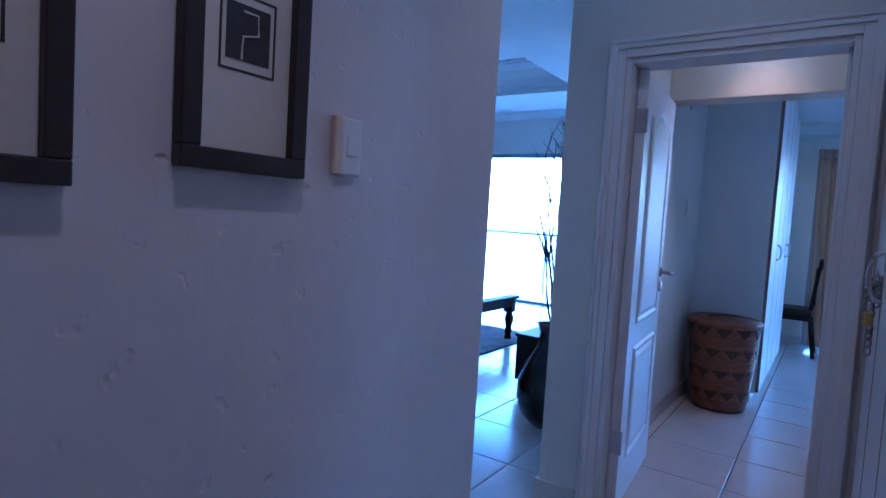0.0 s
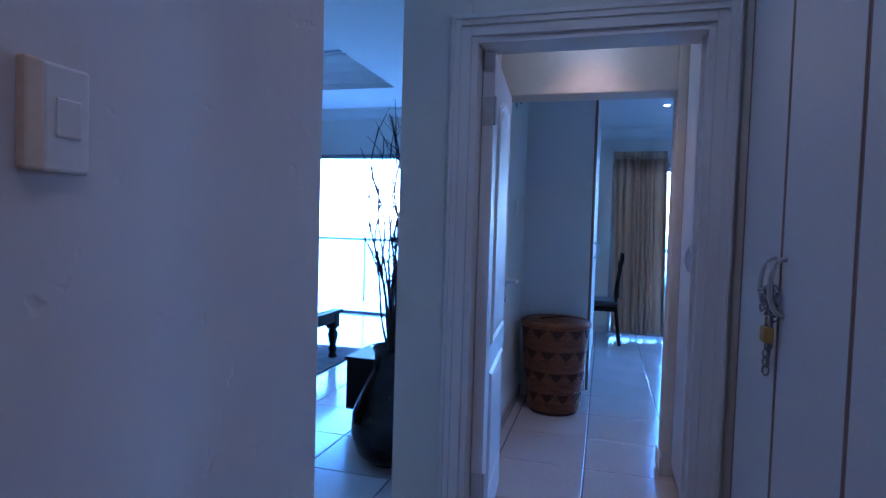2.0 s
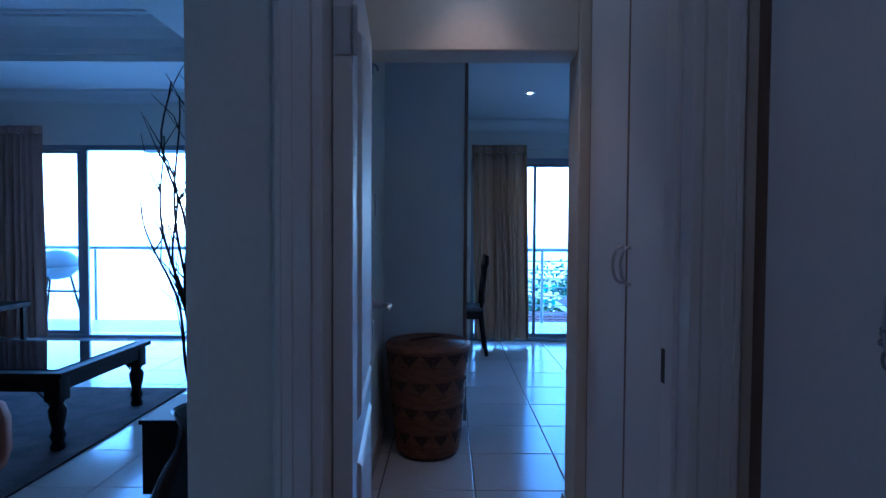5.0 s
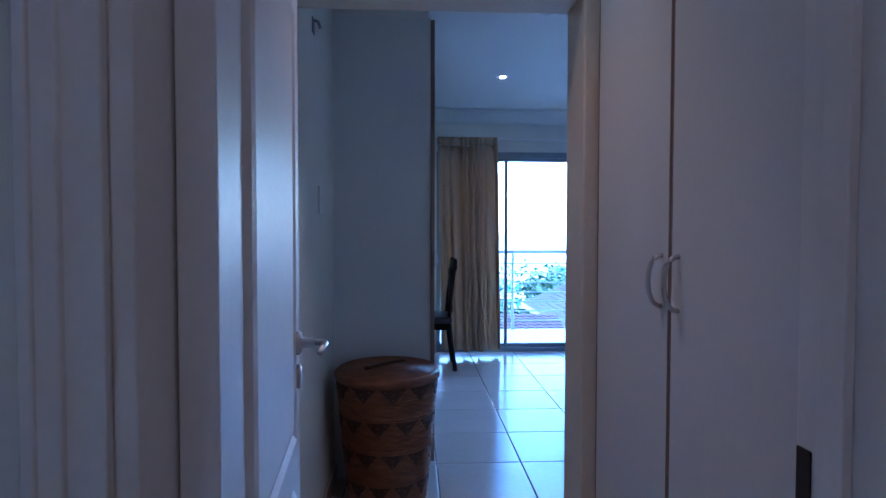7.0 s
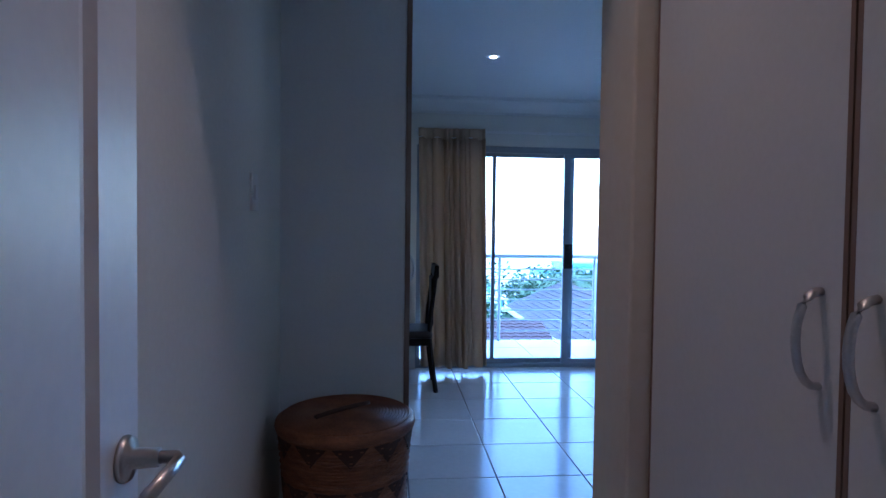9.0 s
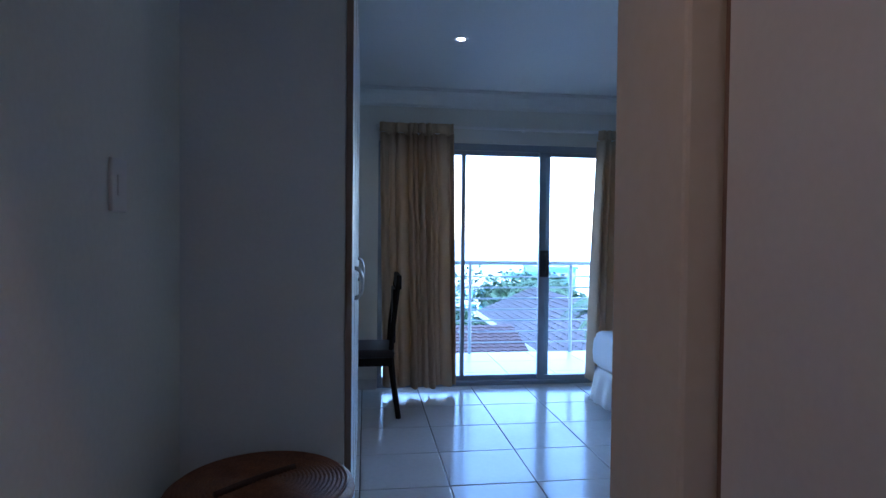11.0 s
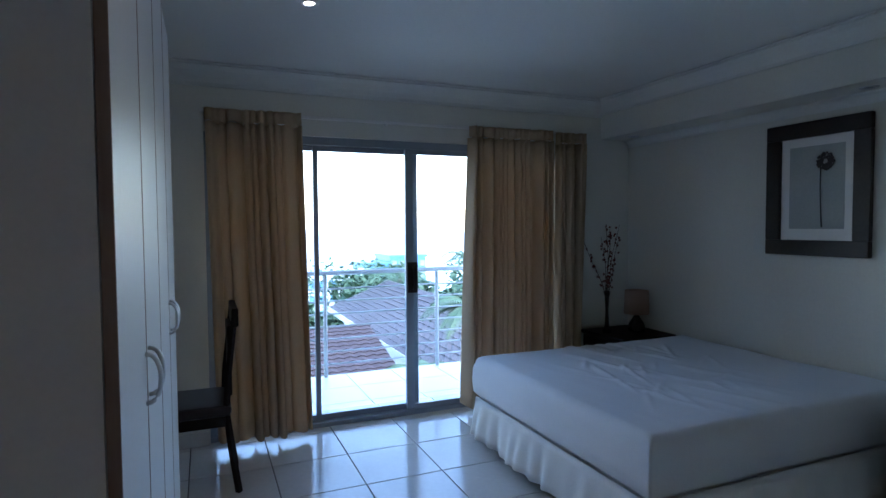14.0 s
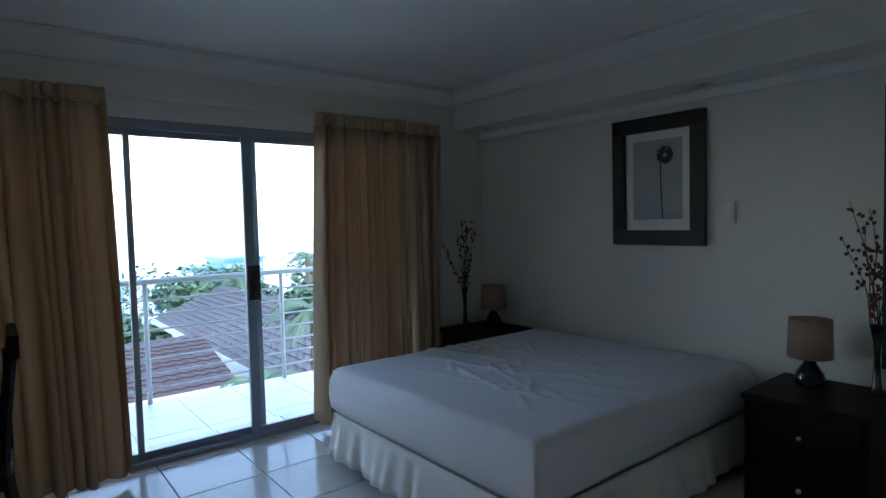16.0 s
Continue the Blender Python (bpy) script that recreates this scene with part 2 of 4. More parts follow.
# ---- structure ----
TOP = 2.47
XR, YW, YS = 3.68, 8.15, 4.20   # bedroom far side wall, window wall, wall behind
FY0, FY1 = 2.85, 2.99           # wall with the door
DX0, DX1, DZ = -0.285, 0.478, 1.895
struct("wall_hall_left", box_bm(-0.62, -1.6, 0, -0.44, 2.10, 3.2, 0.012), M_PLASTER, "hand-trowelled off-white plaster hall wall", "wall")
struct("wall_hall_back", box_bm(-0.62, -1.75, 0, 1.3, -1.6, 3.2), M_WALL, "plain white hall end wall", "wall")
struct("wall_hall_right", box_bm(0.60, -1.6, 0, 0.75, 1.58, 3.2), M_PLASTER, "off-white plastered hall wall", "wall")
struct("wall_hall_right_top", box_bm(0.60, 1.58, 2.32, 0.75, FY0, 3.2), M_PLASTER, "off-white plaster above the cupboard", "wall")
struct("wall_cupboard_back", box_bm(1.15, 1.58, 0, 1.3, FY0, 3.2), M_WALL, "plain wall behind the cupboard", "wall")
struct("wall_door_left", box_bm(-0.535, FY0, 0, DX0, FY1, 3.2, 0.004), M_WALL, "narrow painted wall beside the bedroom door", "wall")
struct("wall_door_right", box_bm(DX1, FY0, 0, 1.3, FY1, 3.2), M_WALL, "painted wall beside the bedroom door", "wall")
struct("wall_door_top", box_bm(DX0, FY0, DZ, DX1, FY1, 3.2), M_WALL, "painted wall above the bedroom door", "wall")
struct("wall_passage_left", box_bm(-0.53, FY1, 0, -0.40, 5.18, 3.2), M_WALL, "painted wall of the dressing passage", "wall")
struct("wall_lounge_side", box_bm(-0.70, 5.18, 0, -0.55, YW, 3.2), M_WALL, "plain wall between lounge and bedroom", "wall")
struct("wall_passage_right", box_bm(1.15, FY1, 0, 1.3, 4.02, 3.2), M_WALL, "plain wall behind the wardrobe", "wall")
struct("wall_pilaster", box_bm(0.50, 4.02, 0, 0.66, YS + 0.009, TOP, 0.006), M_CREAM, "cream painted pilaster at the bedroom opening", "wall")
struct("wall_bedroom_near", box_bm(0.66, 4.02, 0, XR + 0.15, YS, TOP), M_WALL, "painted bedroom wall", "wall")
struct("beam_passage", box_bm(-0.40, 4.03, 1.962, 0.50, YS, TOP, 0.006), M_CREAM, "cream painted beam across the passage", "beam")
struct("wall_bedroom_right", box_bm(XR, YS, 0, XR + 0.15, YW + 0.2, TOP), M_WALL, "cream-white bedroom wall behind the bed", "wall")
struct("wall_window_left", box_bm(-0.55, YW, 0, 0.24, YW + 0.2, TOP), M_WALL, "painted wall beside the sliding door", "wall")
struct("wall_window_right", box_bm(2.90, YW, 0, XR, YW + 0.2, TOP), M_WALL, "painted wall beside the sliding door", "wall")
struct("wall_window_top", box_bm(0.24, YW, 2.06, 2.90, YW + 0.2, TOP), M_WALL, "painted wall above the sliding door", "wall")
struct("ceiling_bedroom", box_bm(-0.55, YS, TOP, XR + 0.15, YW + 0.2, TOP + 0.12), M_CEIL, "white bedroom ceiling", "ceiling")
struct("ceiling_passage", box_bm(-0.40, FY1, 2.42, 1.15, 4.03, 2.54), M_CEIL, "white passage ceiling", "ceiling")
struct("ceiling_hall", box_bm(-0.44, -1.6, 2.5, 1.15, FY0, 2.62), M_CEIL, "white hall ceiling", "ceiling")
struct("bulkhead", box_bm(3.38, YS, 2.16, XR, YW, TOP, 0.004), M_WALL, "painted ceiling bulkhead above the bed", "bulkhead")


def cornice(name, p0, p1, inward, size, z):
    """A stepped and coved moulding from p0 to p1 under the ceiling at z."""
    bm = bmesh.new()
    a, b, n = Vector((*p0, 0)), Vector((*p1, 0)), Vector((*inward, 0))
    prof = [(0, -size), (0.12 * size, -size), (0.12 * size, -0.82 * size), (0.25 * size, -0.6 * size), (0.5 * size, -0.32 * size),
            (0.82 * size, -0.15 * size), (0.82 * size, -0.08 * size), (size, -0.08 * size), (size, -0.001), (0, -0.001)]
    r0 = [bm.verts.new(a + n * u + Vector((0, 0, z + v))) for u, v in prof]
    r1 = [bm.verts.new(b + n * u + Vector((0, 0, z + v))) for u, v in prof]
    for i in range(len(prof)):
        j = (i + 1) % len(prof)
        bm.faces.new((r0[i], r0[j], r1[j], r1[i]))
    bm.faces.new(r0)
    bm.faces.new(r1[::-1])
    return struct(name, bm, M_CEIL, "white plaster cornice moulding", "cornice")


cornice("trim_cornice_window", (-0.55, YW), (3.38, YW), (0, -1), 0.13, TOP)
cornice("trim_cornice_bulkhead", (3.38, YS), (3.38, YW), (-1, 0), 0.11, TOP)
cornice("trim_cornice_wall", (XR, YS), (XR, YW), (-1, 0), 0.06, 2.16)
cornice("trim_cornice_near", (0.66, YS), (3.38, YS), (0, 1), 0.11, TOP)

# skirting tiles
for nm, b in (("baseboard_window_left", (-0.5, YW - 0.012, 0, 0.24, YW, 0.09)), ("baseboard_right", (XR - 0.012, YS, 0, XR, YW, 0.09)),
              ("baseboard_pilaster", (0.488, 4.008, 0, 0.50, YS + 0.012, 0.10)), ("baseboard_pilaster_end", (0.50, YS, 0, 0.70, YS + 0.012, 0.10)),
              ("baseboard_passage", (-0.40, FY1, 0, -0.388, 5.18, 0.09)), ("baseboard_stub", (-0.535, FY0 - 0.012, 0, -0.365, FY0, 0.09)),
              ("baseboard_near", (0.70, YS, 0, XR, YS + 0.012, 0.09)), ("baseboard_stub_side", (-0.547, FY0 - 0.012, 0, -0.535, FY1, 0.09))):
    struct(nm, box_bm(*b, 0.003), M_TILE, "beige tile skirting", "skirting")


# door casing and leaf
def frame_moulding(name, x0, x1, z1, y, w):
    bm = bmesh.new()
    for k, (d, a, b) in enumerate(((0.012, 0.0, w), (0.02, w * 0.45, w * 0.92), (0.026, w * 0.72, w * 0.88))):
        for sx, xa in ((-1, x0), (1, x1)):
            u, v = sorted((xa + sx * a, xa + sx * b))
            box_bm(u, y - d, 0, v, y - 0.0005 * k, z1 + b, 0.002, bm)
        box_bm(x0 - a, y - d, z1 + a, x1 + a, y - 0.0005 * k, z1 + b, 0.002, bm)
    return struct(name, bm, M_TRIM, "white moulded door architrave", "architrave")


frame_moulding("trim_architrave", DX0, DX1, DZ, FY0, 0.075)
lin = bmesh.new()
box_bm(DX0, FY0, 0, DX0 + 0.022, FY1, DZ, 0.002, lin)
box_bm(DX1 - 0.022, FY0, 0, DX1, FY1, DZ, 0.002, lin)
box_bm(DX0 + 0.022, FY0, DZ - 0.022, DX1 - 0.022, FY1, DZ, 0.002, lin)
box_bm(DX1 - 0.034, FY0 + 0.05, 0, DX1 - 0.022, FY0 + 0.09, DZ - 0.022, 0.002, lin)
struct("trim_door_frame", lin, M_TRIM, "white painted door frame lining", "door frame")

part("strike_plate", box_bm(DX1 - 0.0245, FY0 + 0.112, 0.915, DX1 - 0.0215, FY0 + 0.136, 0.99, 0.0005), M_FRAME, bpy.data.objects["trim_door_frame"], "dark metal strike plate")


def panel_bm(x0, x1, z0, z1, y, d, arch=0.0):
    """A raised field with a sloped border, on a face at y, standing d proud; the top may be arched."""
    bm = bmesh.new()
    def outline(ins):
        pts = [(x0 + ins, z0 + ins), (x1 - ins, z0 + ins)]
        n = 10 if arch else 1
        for i in range(n + 1):
            u = i / n
            h = arch * (0.5 - 0.5 * math.cos(2 * math.pi * u)) if arch else 0
            pts.append((x1 - ins - u * (x1 - x0 - 2 * ins), z1 - ins - (arch - h)))
        return pts
    loops = [[bm.verts.new((x, y - dd, z)) for x, z in outline(i)] for i, dd in ((0, 0.0), (0.012, d), (0.028, d * 0.25), (0.05, d * 0.9))]
    for a, b in zip(loops, loops[1:]):
        for i in range(len(a)):
            bm.faces.new((a[i], a[(i + 1) % len(a)], b[(i + 1) % len(b)], b[i]))
    bm.faces.new(loops[-1])
    return bm


def lever_handle(parent, x, y, z, s, lever):
    """A round-rose steel lever on the face y; s: -1 out to -y."""
    h = part("handle", lathe_bm([(0.026, 0), (0.027, 0.004), (0.024, 0.01), (0.012, 0.012), (0.011, 0.04)], 24), M_STEEL, parent, "brushed steel lever handle", True)
    h.matrix_local = pose(x, y, z, 90 if s < 0 else -90)
    lv = part("lever", tube_bm([(0, 0.0, 0.036), (0.0, 0.0, 0.058), (0.012 * lever, 0, 0.064), (0.105 * lever, 0, 0.060)], 0.0075, 12), M_STEEL, h, "", True)
    k = part("keyhole_rose", lathe_bm([(0.026, 0), (0.027, 0.004), (0.024, 0.01)], 24), M_STEEL, parent, "steel keyhole escutcheon", True)
    k.matrix_local = pose(x, y, z - 0.075, 90 if s < 0 else -90)


LW, LT = 0.72, 0.042
door = thing("door_1", "white moulded four-panel bedroom door standing open", "door", pose(-0.218, 2.935, 0, 0, 0, 94.5))
door["kind"] = "structure"
part("leaf", box_bm(0, 0, 0.008, LW, LT, 1.868, 0.002), M_DOOR, door)
part("panel", panel_bm(0.12, 0.60, 0.80, 1.765, 0, 0.009, 0.06), M_DOOR, door)
part("panel", panel_bm(0.12, 0.60, 0.20, 0.70, 0, 0.009), M_DOOR, door)
lever_handle(door, LW - 0.05, 0, 1.0, -1, -1)
for z in (0.26, 1.61):
    hg = box_bm(-0.004, 0.004, z, 0.0, LT - 0.004, z + 0.1, 0.001)
    tube_bm([(-0.006, -0.004, z), (-0.006, -0.004, z + 0.1)], 0.006, 10, hg)
    part("hinge", hg, M_STEEL, door, "steel butt hinge")


# cupboards
def arc_handle(parent, x, y, z, h, out_dir, radius=0.0055):
    pts = []
    for i in range(13):
        a = math.pi * i / 12
        pts.append((x + out_dir[0] * 0.032 * math.sin(a) ** 0.8, y + out_dir[1] * 0.032 * math.sin(a) ** 0.8, z - h / 2 * math.cos(a)))
    return part("handle", tube_bm(pts, radius, 8), M_STEEL, parent, "curved satin steel bow handle", True)


def cupboard(name, label, x0, x1, seams, face, z0, z1, handle_seams, hz, hh=0.115):
    """A row of tall plain doors on the plane x = x0 facing -x (face -1) or x = x1 facing +x (face 1)."""
    th = thing(name, label, "wardrobe")
    t = 0.019
    fx = x0 if face < 0 else x1
    inner = (x0 + t, x1) if face < 0 else (x0, x1 - t)
    part("carcass", box_bm(inner[0] + (0.003 if face < 0 else 0), seams[0], z0, inner[1] - (0.003 if face > 0 else 0), seams[-1], z1, 0.001), M_MELA, th)
    part("plinth", box_bm(x0 + 0.05, seams[0] + 0.02, 0, x1 - 0.05, seams[-1] - 0.02, z0), M_MELA, th)
    for a, b in zip(seams, seams[1:]):
        d = part("door", box_bm(min(fx, fx - face * t), a + 0.0025, z0 + 0.01, max(fx, fx - face * t), b - 0.0025, z1 - 0.01, 0.0015), M_MELA, th)
        for yy in (a + 0.0025, b - 0.0025):
            s = 1 if yy < (a + b) / 2 else -1
            lo, hi = sorted((yy - s * 0.001, yy + s * 0.006))
            part("edging", box_bm(min(fx, fx - face * t) - 0.0006, lo, z0 + 0.01, max(fx, fx - face * t) + 0.0006, hi, z1 - 0.01), M_EDGE, d, "brown wood-grain edging strip")
        for sm in handle_seams:
            if abs(a - sm) < 1e-6:
                arc_handle(d, fx, a + 0.04, hz, hh, (face, 0))
            if abs(b - sm) < 1e-6:
                arc_handle(d, fx, b - 0.04, hz, hh, (face, 0))
    return th


cupboard("hall_cupboard", "white melamine hall cupboard with chained double doors", 0.57, 1.14, [1.60, 2.01, 2.415, 2.798], -1, 0.06, 2.31, [2.415], 1.135, 0.13)
struct("trim_cupboard_post", box_bm(0.578, 2.801, 0, 0.66, 2.848, 2.31, 0.003), M_EDGE, "dark brown cupboard end post", "post")
cupboard("passage_wardrobe", "white melamine built-in wardrobe beside the bedroom door", 0.545, 1.14, [2.995, 3.53, 4.017], -1, 0.06, 2.415, [3.53], 1.14)
cupboard("bedroom_wardrobe", "white melamine bedroom wardrobe with steel bow handles", -0.53, 0.099, [5.17, 5.64, 6.10, 6.58, 7.05], 1, 0.08, 2.3, [5.64, 6.58], 1.09)
struct("wall_wardrobe_top", box_bm(-0.55, 5.175, 2.302, 0.07, 7.05, TOP), M_WALL, "painted infill above the wardrobe", "wall")


# chain and padlock on the hall cupboard
chain = thing("padlock_chain", "galvanised steel chain wound through the cupboard handles with brass padlock", "chain")
rng = random.Random(3)
def link_bm(c, rot, s=0.013):
    bm = tube_bm([(s * 0.55 * math.cos(a), 0, s * math.sin(a)) for a in [2 * math.pi * i / 12 for i in range(13)]], 0.0024, 6)
    bmesh.ops.transform(bm, matrix=Matrix.Translation(c) @ rot, verts=bm.verts)
    return bm
for i in range(26):
    a = i / 25 * 4 * math.pi
    c = Vector((0.552 + 0.010 * math.cos(a), 2.423 + 0.045 * math.sin(a), 1.125 - 0.05 * i / 25 + 0.012 * math.sin(3 * a)))
    part("link", link_bm(c, Euler((rng.uniform(-1.2, 1.2), rng.uniform(-0.5, 0.5), i * 1.57)).to_matrix().to_4x4()), M_CHAIN, chain, "", True)
for i in range(11):
    c = Vector((0.552 + 0.004 * (i % 2), 2.415 + (0.012 if i > 4 else 0), 1.075 - 0.02 * (i if i < 7 else i - 3)))
    part("link", link_bm(c, Euler((0, 0, i * 1.57)).to_matrix().to_4x4()), M_CHAIN, chain, "", True)
lock = part("padlock", box_bm(0.535, 2.385, 1.005, 0.556, 2.427, 1.040, 0.003), M_BRASS, chain, "small brass padlock")
part("shackle", tube_bm([(0.546, 2.392, 1.038), (0.546, 2.392, 1.056), (0.546, 2.399, 1.066), (0.546, 2.413, 1.066), (0.546, 2.420, 1.056), (0.546, 2.420, 1.038)], 0.003, 8), M_STEEL, lock, "", True)


# ---- hall things ----
def hall_picture(y0, y1, z0, z1):
    th = thing("framed_print", "small ink print in a wide cream mount and black frame", "picture", group="pictures on the hall wall")
    x, w = -0.438, 0.036
    bm = bmesh.new()
    for b in ((y0, z0, y1, z0 + w), (y0, z1 - w, y1, z1), (y0, z0 + w, y0 + w, z1 - w), (y1 - w, z0 + w, y1, z1 - w)):
        box_bm(x, b[0], b[1], x + 0.028, b[2], b[3], 0.003, bm)
    part("frame", bm, M_FRAME, th)
    part("mount", box_bm(x + 0.002, y0 + w, z0 + w, x + 0.010, y1 - w, z1 - w), M_MAT, th)
    cy = (y0 + y1) / 2
    za, hw, hh = z0 + 0.175, 0.058, 0.135
    b2 = bmesh.new()
    for b in ((-hw, 0, hw, 0.004), (-hw, hh - 0.004, hw, hh), (-hw, 0.004, -hw + 0.004, hh - 0.004), (hw - 0.004, 0.004, hw, hh - 0.004)):
        box_bm(x + 0.0102, cy + b[0], za + b[1], x + 0.0115, cy + b[2], za + b[3], 0, b2)
    part("inner_border", b2, M_FRAME, th)
    art = part("print", box_bm(x + 0.0102, cy - 0.045, za + 0.02, x + 0.0118, cy + 0.045, za + hh - 0.018), M_ART, th, "black block print")
    # a pale line steps down the block: right along the top, then back under it
    pts = [(cy - 0.012, za + 0.105), (cy + 0.018, za + 0.105), (cy + 0.02, za + 0.07), (cy - 0.012, za + 0.062), (cy - 0.014, za + 0.022)]
    part("white_stroke", tube_bm([(x + 0.0122, a, b) for a, b in pts], 0.0022, 5), M_MAT, art)


hall_picture(1.05, 1.31, 1.28, 1.69)
hall_picture(0.63, 0.896, 1.235, 1.645)
sw = thing("light_switch", "off-white wall switch on an aged yellowed back box", "switch")
part("back_box", box_bm(-0.439, 1.400, 1.300, -0.424, 1.424, 1.423, 0.004), M_YELLOWED, sw, "yellowed box edge")
part("plate", box_bm(-0.439, 1.425, 1.300, -0.428, 1.485, 1.423, 0.004), M_PLASTIC, sw)
part("rocker", box_bm(-0.4285, 1.439, 1.34, -0.425, 1.471, 1.385, 0.002), M_PLASTIC, sw)
for y0, z0, nm in ((4.70, 1.32, "light_switch"),):
    s2 = thing(nm, "white plastic wall switch in the passage", "switch")
    part("plate", box_bm(-0.399, y0, z0, -0.39, y0 + 0.075, z0 + 0.115, 0.003), M_PLASTIC, s2)
    part("rocker", box_bm(-0.391, y0 + 0.022, z0 + 0.035, -0.387, y0 + 0.052, z0 + 0.08, 0.002), M_PLASTIC, s2)
hk = thing("wall_hook", "small grey metal bracket high on the passage wall", "bracket")
part("plate", box_bm(-0.3995, 4.58, 2.02, -0.394, 4.62, 2.08, 0.002), M_ALU, hk)
part("arm", tube_bm([(-0.395, 4.60, 2.07), (-0.378, 4.60, 2.065), (-0.37, 4.60, 2.04)], 0.006, 8), M_ALU, hk, "", True)


# recessed spots
def downlight(x, y, z, power, lit=True, cone=110):
    th = thing("downlight", "recessed round ceiling spotlight with steel rim" + (", switched on" if lit else ", switched off"), "spotlight", pose(x, y, z), "ceiling spotlights")
    part("rim", lathe_bm([(0.023, 0.0), (0.025, -0.004), (0.042, -0.006), (0.045, 0.0)], 28), M_STEEL, th, "steel rim", True)
    part("bulb", lathe_bm([(0.022, -0.001), (0.018, -0.003), (0.0001, -0.004)], 24), M_GLOW if lit else M_ALU, th, "glowing lamp" if lit else "dark lamp")
    if power:
        d = bpy.data.lights.new("spot_lamp", "SPOT")
        d.energy, d.color, d.spot_size, d.spot_blend, d.shadow_soft_size = power, (1.0, 0.52, 0.26), radians(cone), 0.9, 0.03
        o = new("spot_lamp", d)
        o.matrix_world = pose(x, y, z - 0.02)
    return th


downlight(0.704, 6.85, TOP, 0.12)
downlight(0.74, 5.5, TOP, 0.12)
downlight(2.2, 5.75, TOP, 0, False)
downlight(0.08, 3.80, 2.42, 1.0, cone=90)
downlight(0.1, 0.9, 2.5, 0.5)
downlight(0.1, 2.2, 2.5, 0.28)
downlight(3.53, 7.92, 2.16, 0, False)
downlight(3.53, 6.10, 2.16, 0, False)

# laundry basket
bk = thing("laundry_basket", "tall woven brown laundry basket with zigzag pattern and lid", "basket", pose(-0.125, 4.93, 0) @ Matrix.Diagonal((0.95, 0.95, 1.02, 1)))
def weave_ring(r0, r1, z0, z1, seg=84):
    bm = bmesh.new()
    n = max(2, round((z1 - z0) / 0.011))
    prof = []
    for i in range(n):
        for k in range(3):
            u = (i + k / 3) / n
            prof.append((r0 + (r1 - r0) * u + 0.0065 * math.sin(math.pi * k / 3), z0 + (z1 - z0) * u))
    prof.append((r1, z1))
    rings = []
    for j, (r, z) in enumerate(prof):
        rings.append([bm.verts.new(((r + 0.0025 * math.sin(a * 21 + (j // 3 % 2) * math.pi)) * math.cos(a), (r + 0.0025 * math.sin(a * 21 + (j // 3 % 2) * math.pi)) * math.sin(a), z)) for a in [2 * math.pi * i / seg for i in range(seg)]])
    for a, b in zip(rings, rings[1:]):
        for i in range(seg):
            bm.faces.new((a[i], a[(i + 1) % seg], b[(i + 1) % seg], b[i]))
    return bm
def brad(z):
    return 0.178 + 0.062 * (z / 0.6) ** 0.9
part("base", lathe_bm([(0.0001, 0), (0.172, 0), (0.18, 0.02), (0.172, 0.03)], 60), M_WEAVE2, bk, "", True)
for k in range(4):
    z0 = 0.02 + k * 0.142
    part("woven_band", weave_ring(brad(z0), brad(z0 + 0.075), z0, z0 + 0.075), M_WEAVE, bk, "reddish brown coiled band", True)
    part("woven_band", weave_ring(brad(z0 + 0.075), brad(z0 + 0.142), z0 + 0.075, z0 + 0.142), M_WEAVE, bk, "", True)
    for i in range(11):
        a = 2 * math.pi * (i + 0.5 * (k % 2)) / 11
        bm = bmesh.new()
        zt, zb = z0 + 0.125, z0 + 0.062
        vs = []
        for u in range(5):
            for w in range(5 - u):
                aa = a + (w - (4 - u) / 2) * 0.125
                z = zt - (zt - zb) * u / 4
                vs.append((u, w, bm.verts.new(((brad(z) + 0.0075) * math.cos(aa), (brad(z) + 0.0075) * math.sin(aa), z))))
        g = {(u, w): v for u, w, v in vs}
        for u in range(4):
            for w in range(4 - u):
                bm.faces.new((g[u, w], g[u, w + 1], g[u + 1, w]))
                if w < 3 - u:
                    bm.faces.new((g[u, w + 1], g[u + 1, w + 1], g[u + 1, w]))
        ex = bmesh.ops.extrude_face_region(bm, geom=bm.faces[:])
        for v in [e for e in ex["geom"] if isinstance(e, bmesh.types.BMVert)]:
            v.co.xy *= 0.95
        part("dark_triangle", bm, M_WEAVE2, bk, "dark brown woven triangle")
lid = part("lid", lathe_bm([(0.238, 0.575), (0.250, 0.578), (0.254, 0.592), (0.25, 0.606), (0.235, 0.613)], 72), M_WEAVE, bk, "coiled flat wicker lid", True)
prof = []
for i in range(60):
    r = 0.236 * (1 - i / 60)
    prof.append((max(r, 0.0001), 0.613 + 0.012 * (1 - (r / 0.236) ** 2) + 0.004 * (i % 3 == 1)))
part("coil", lathe_bm(prof, 64), M_WEAVE, lid, "", True)
part("strap", tube_bm([(-0.10 + 0.02 * i, -0.09 + 0.018 * i, 0.627 + 0.004 * math.sin(math.pi * i / 9)) for i in range(10)], 0.009, 8), M_WEAVE2, lid, "dark woven lid loop", True)


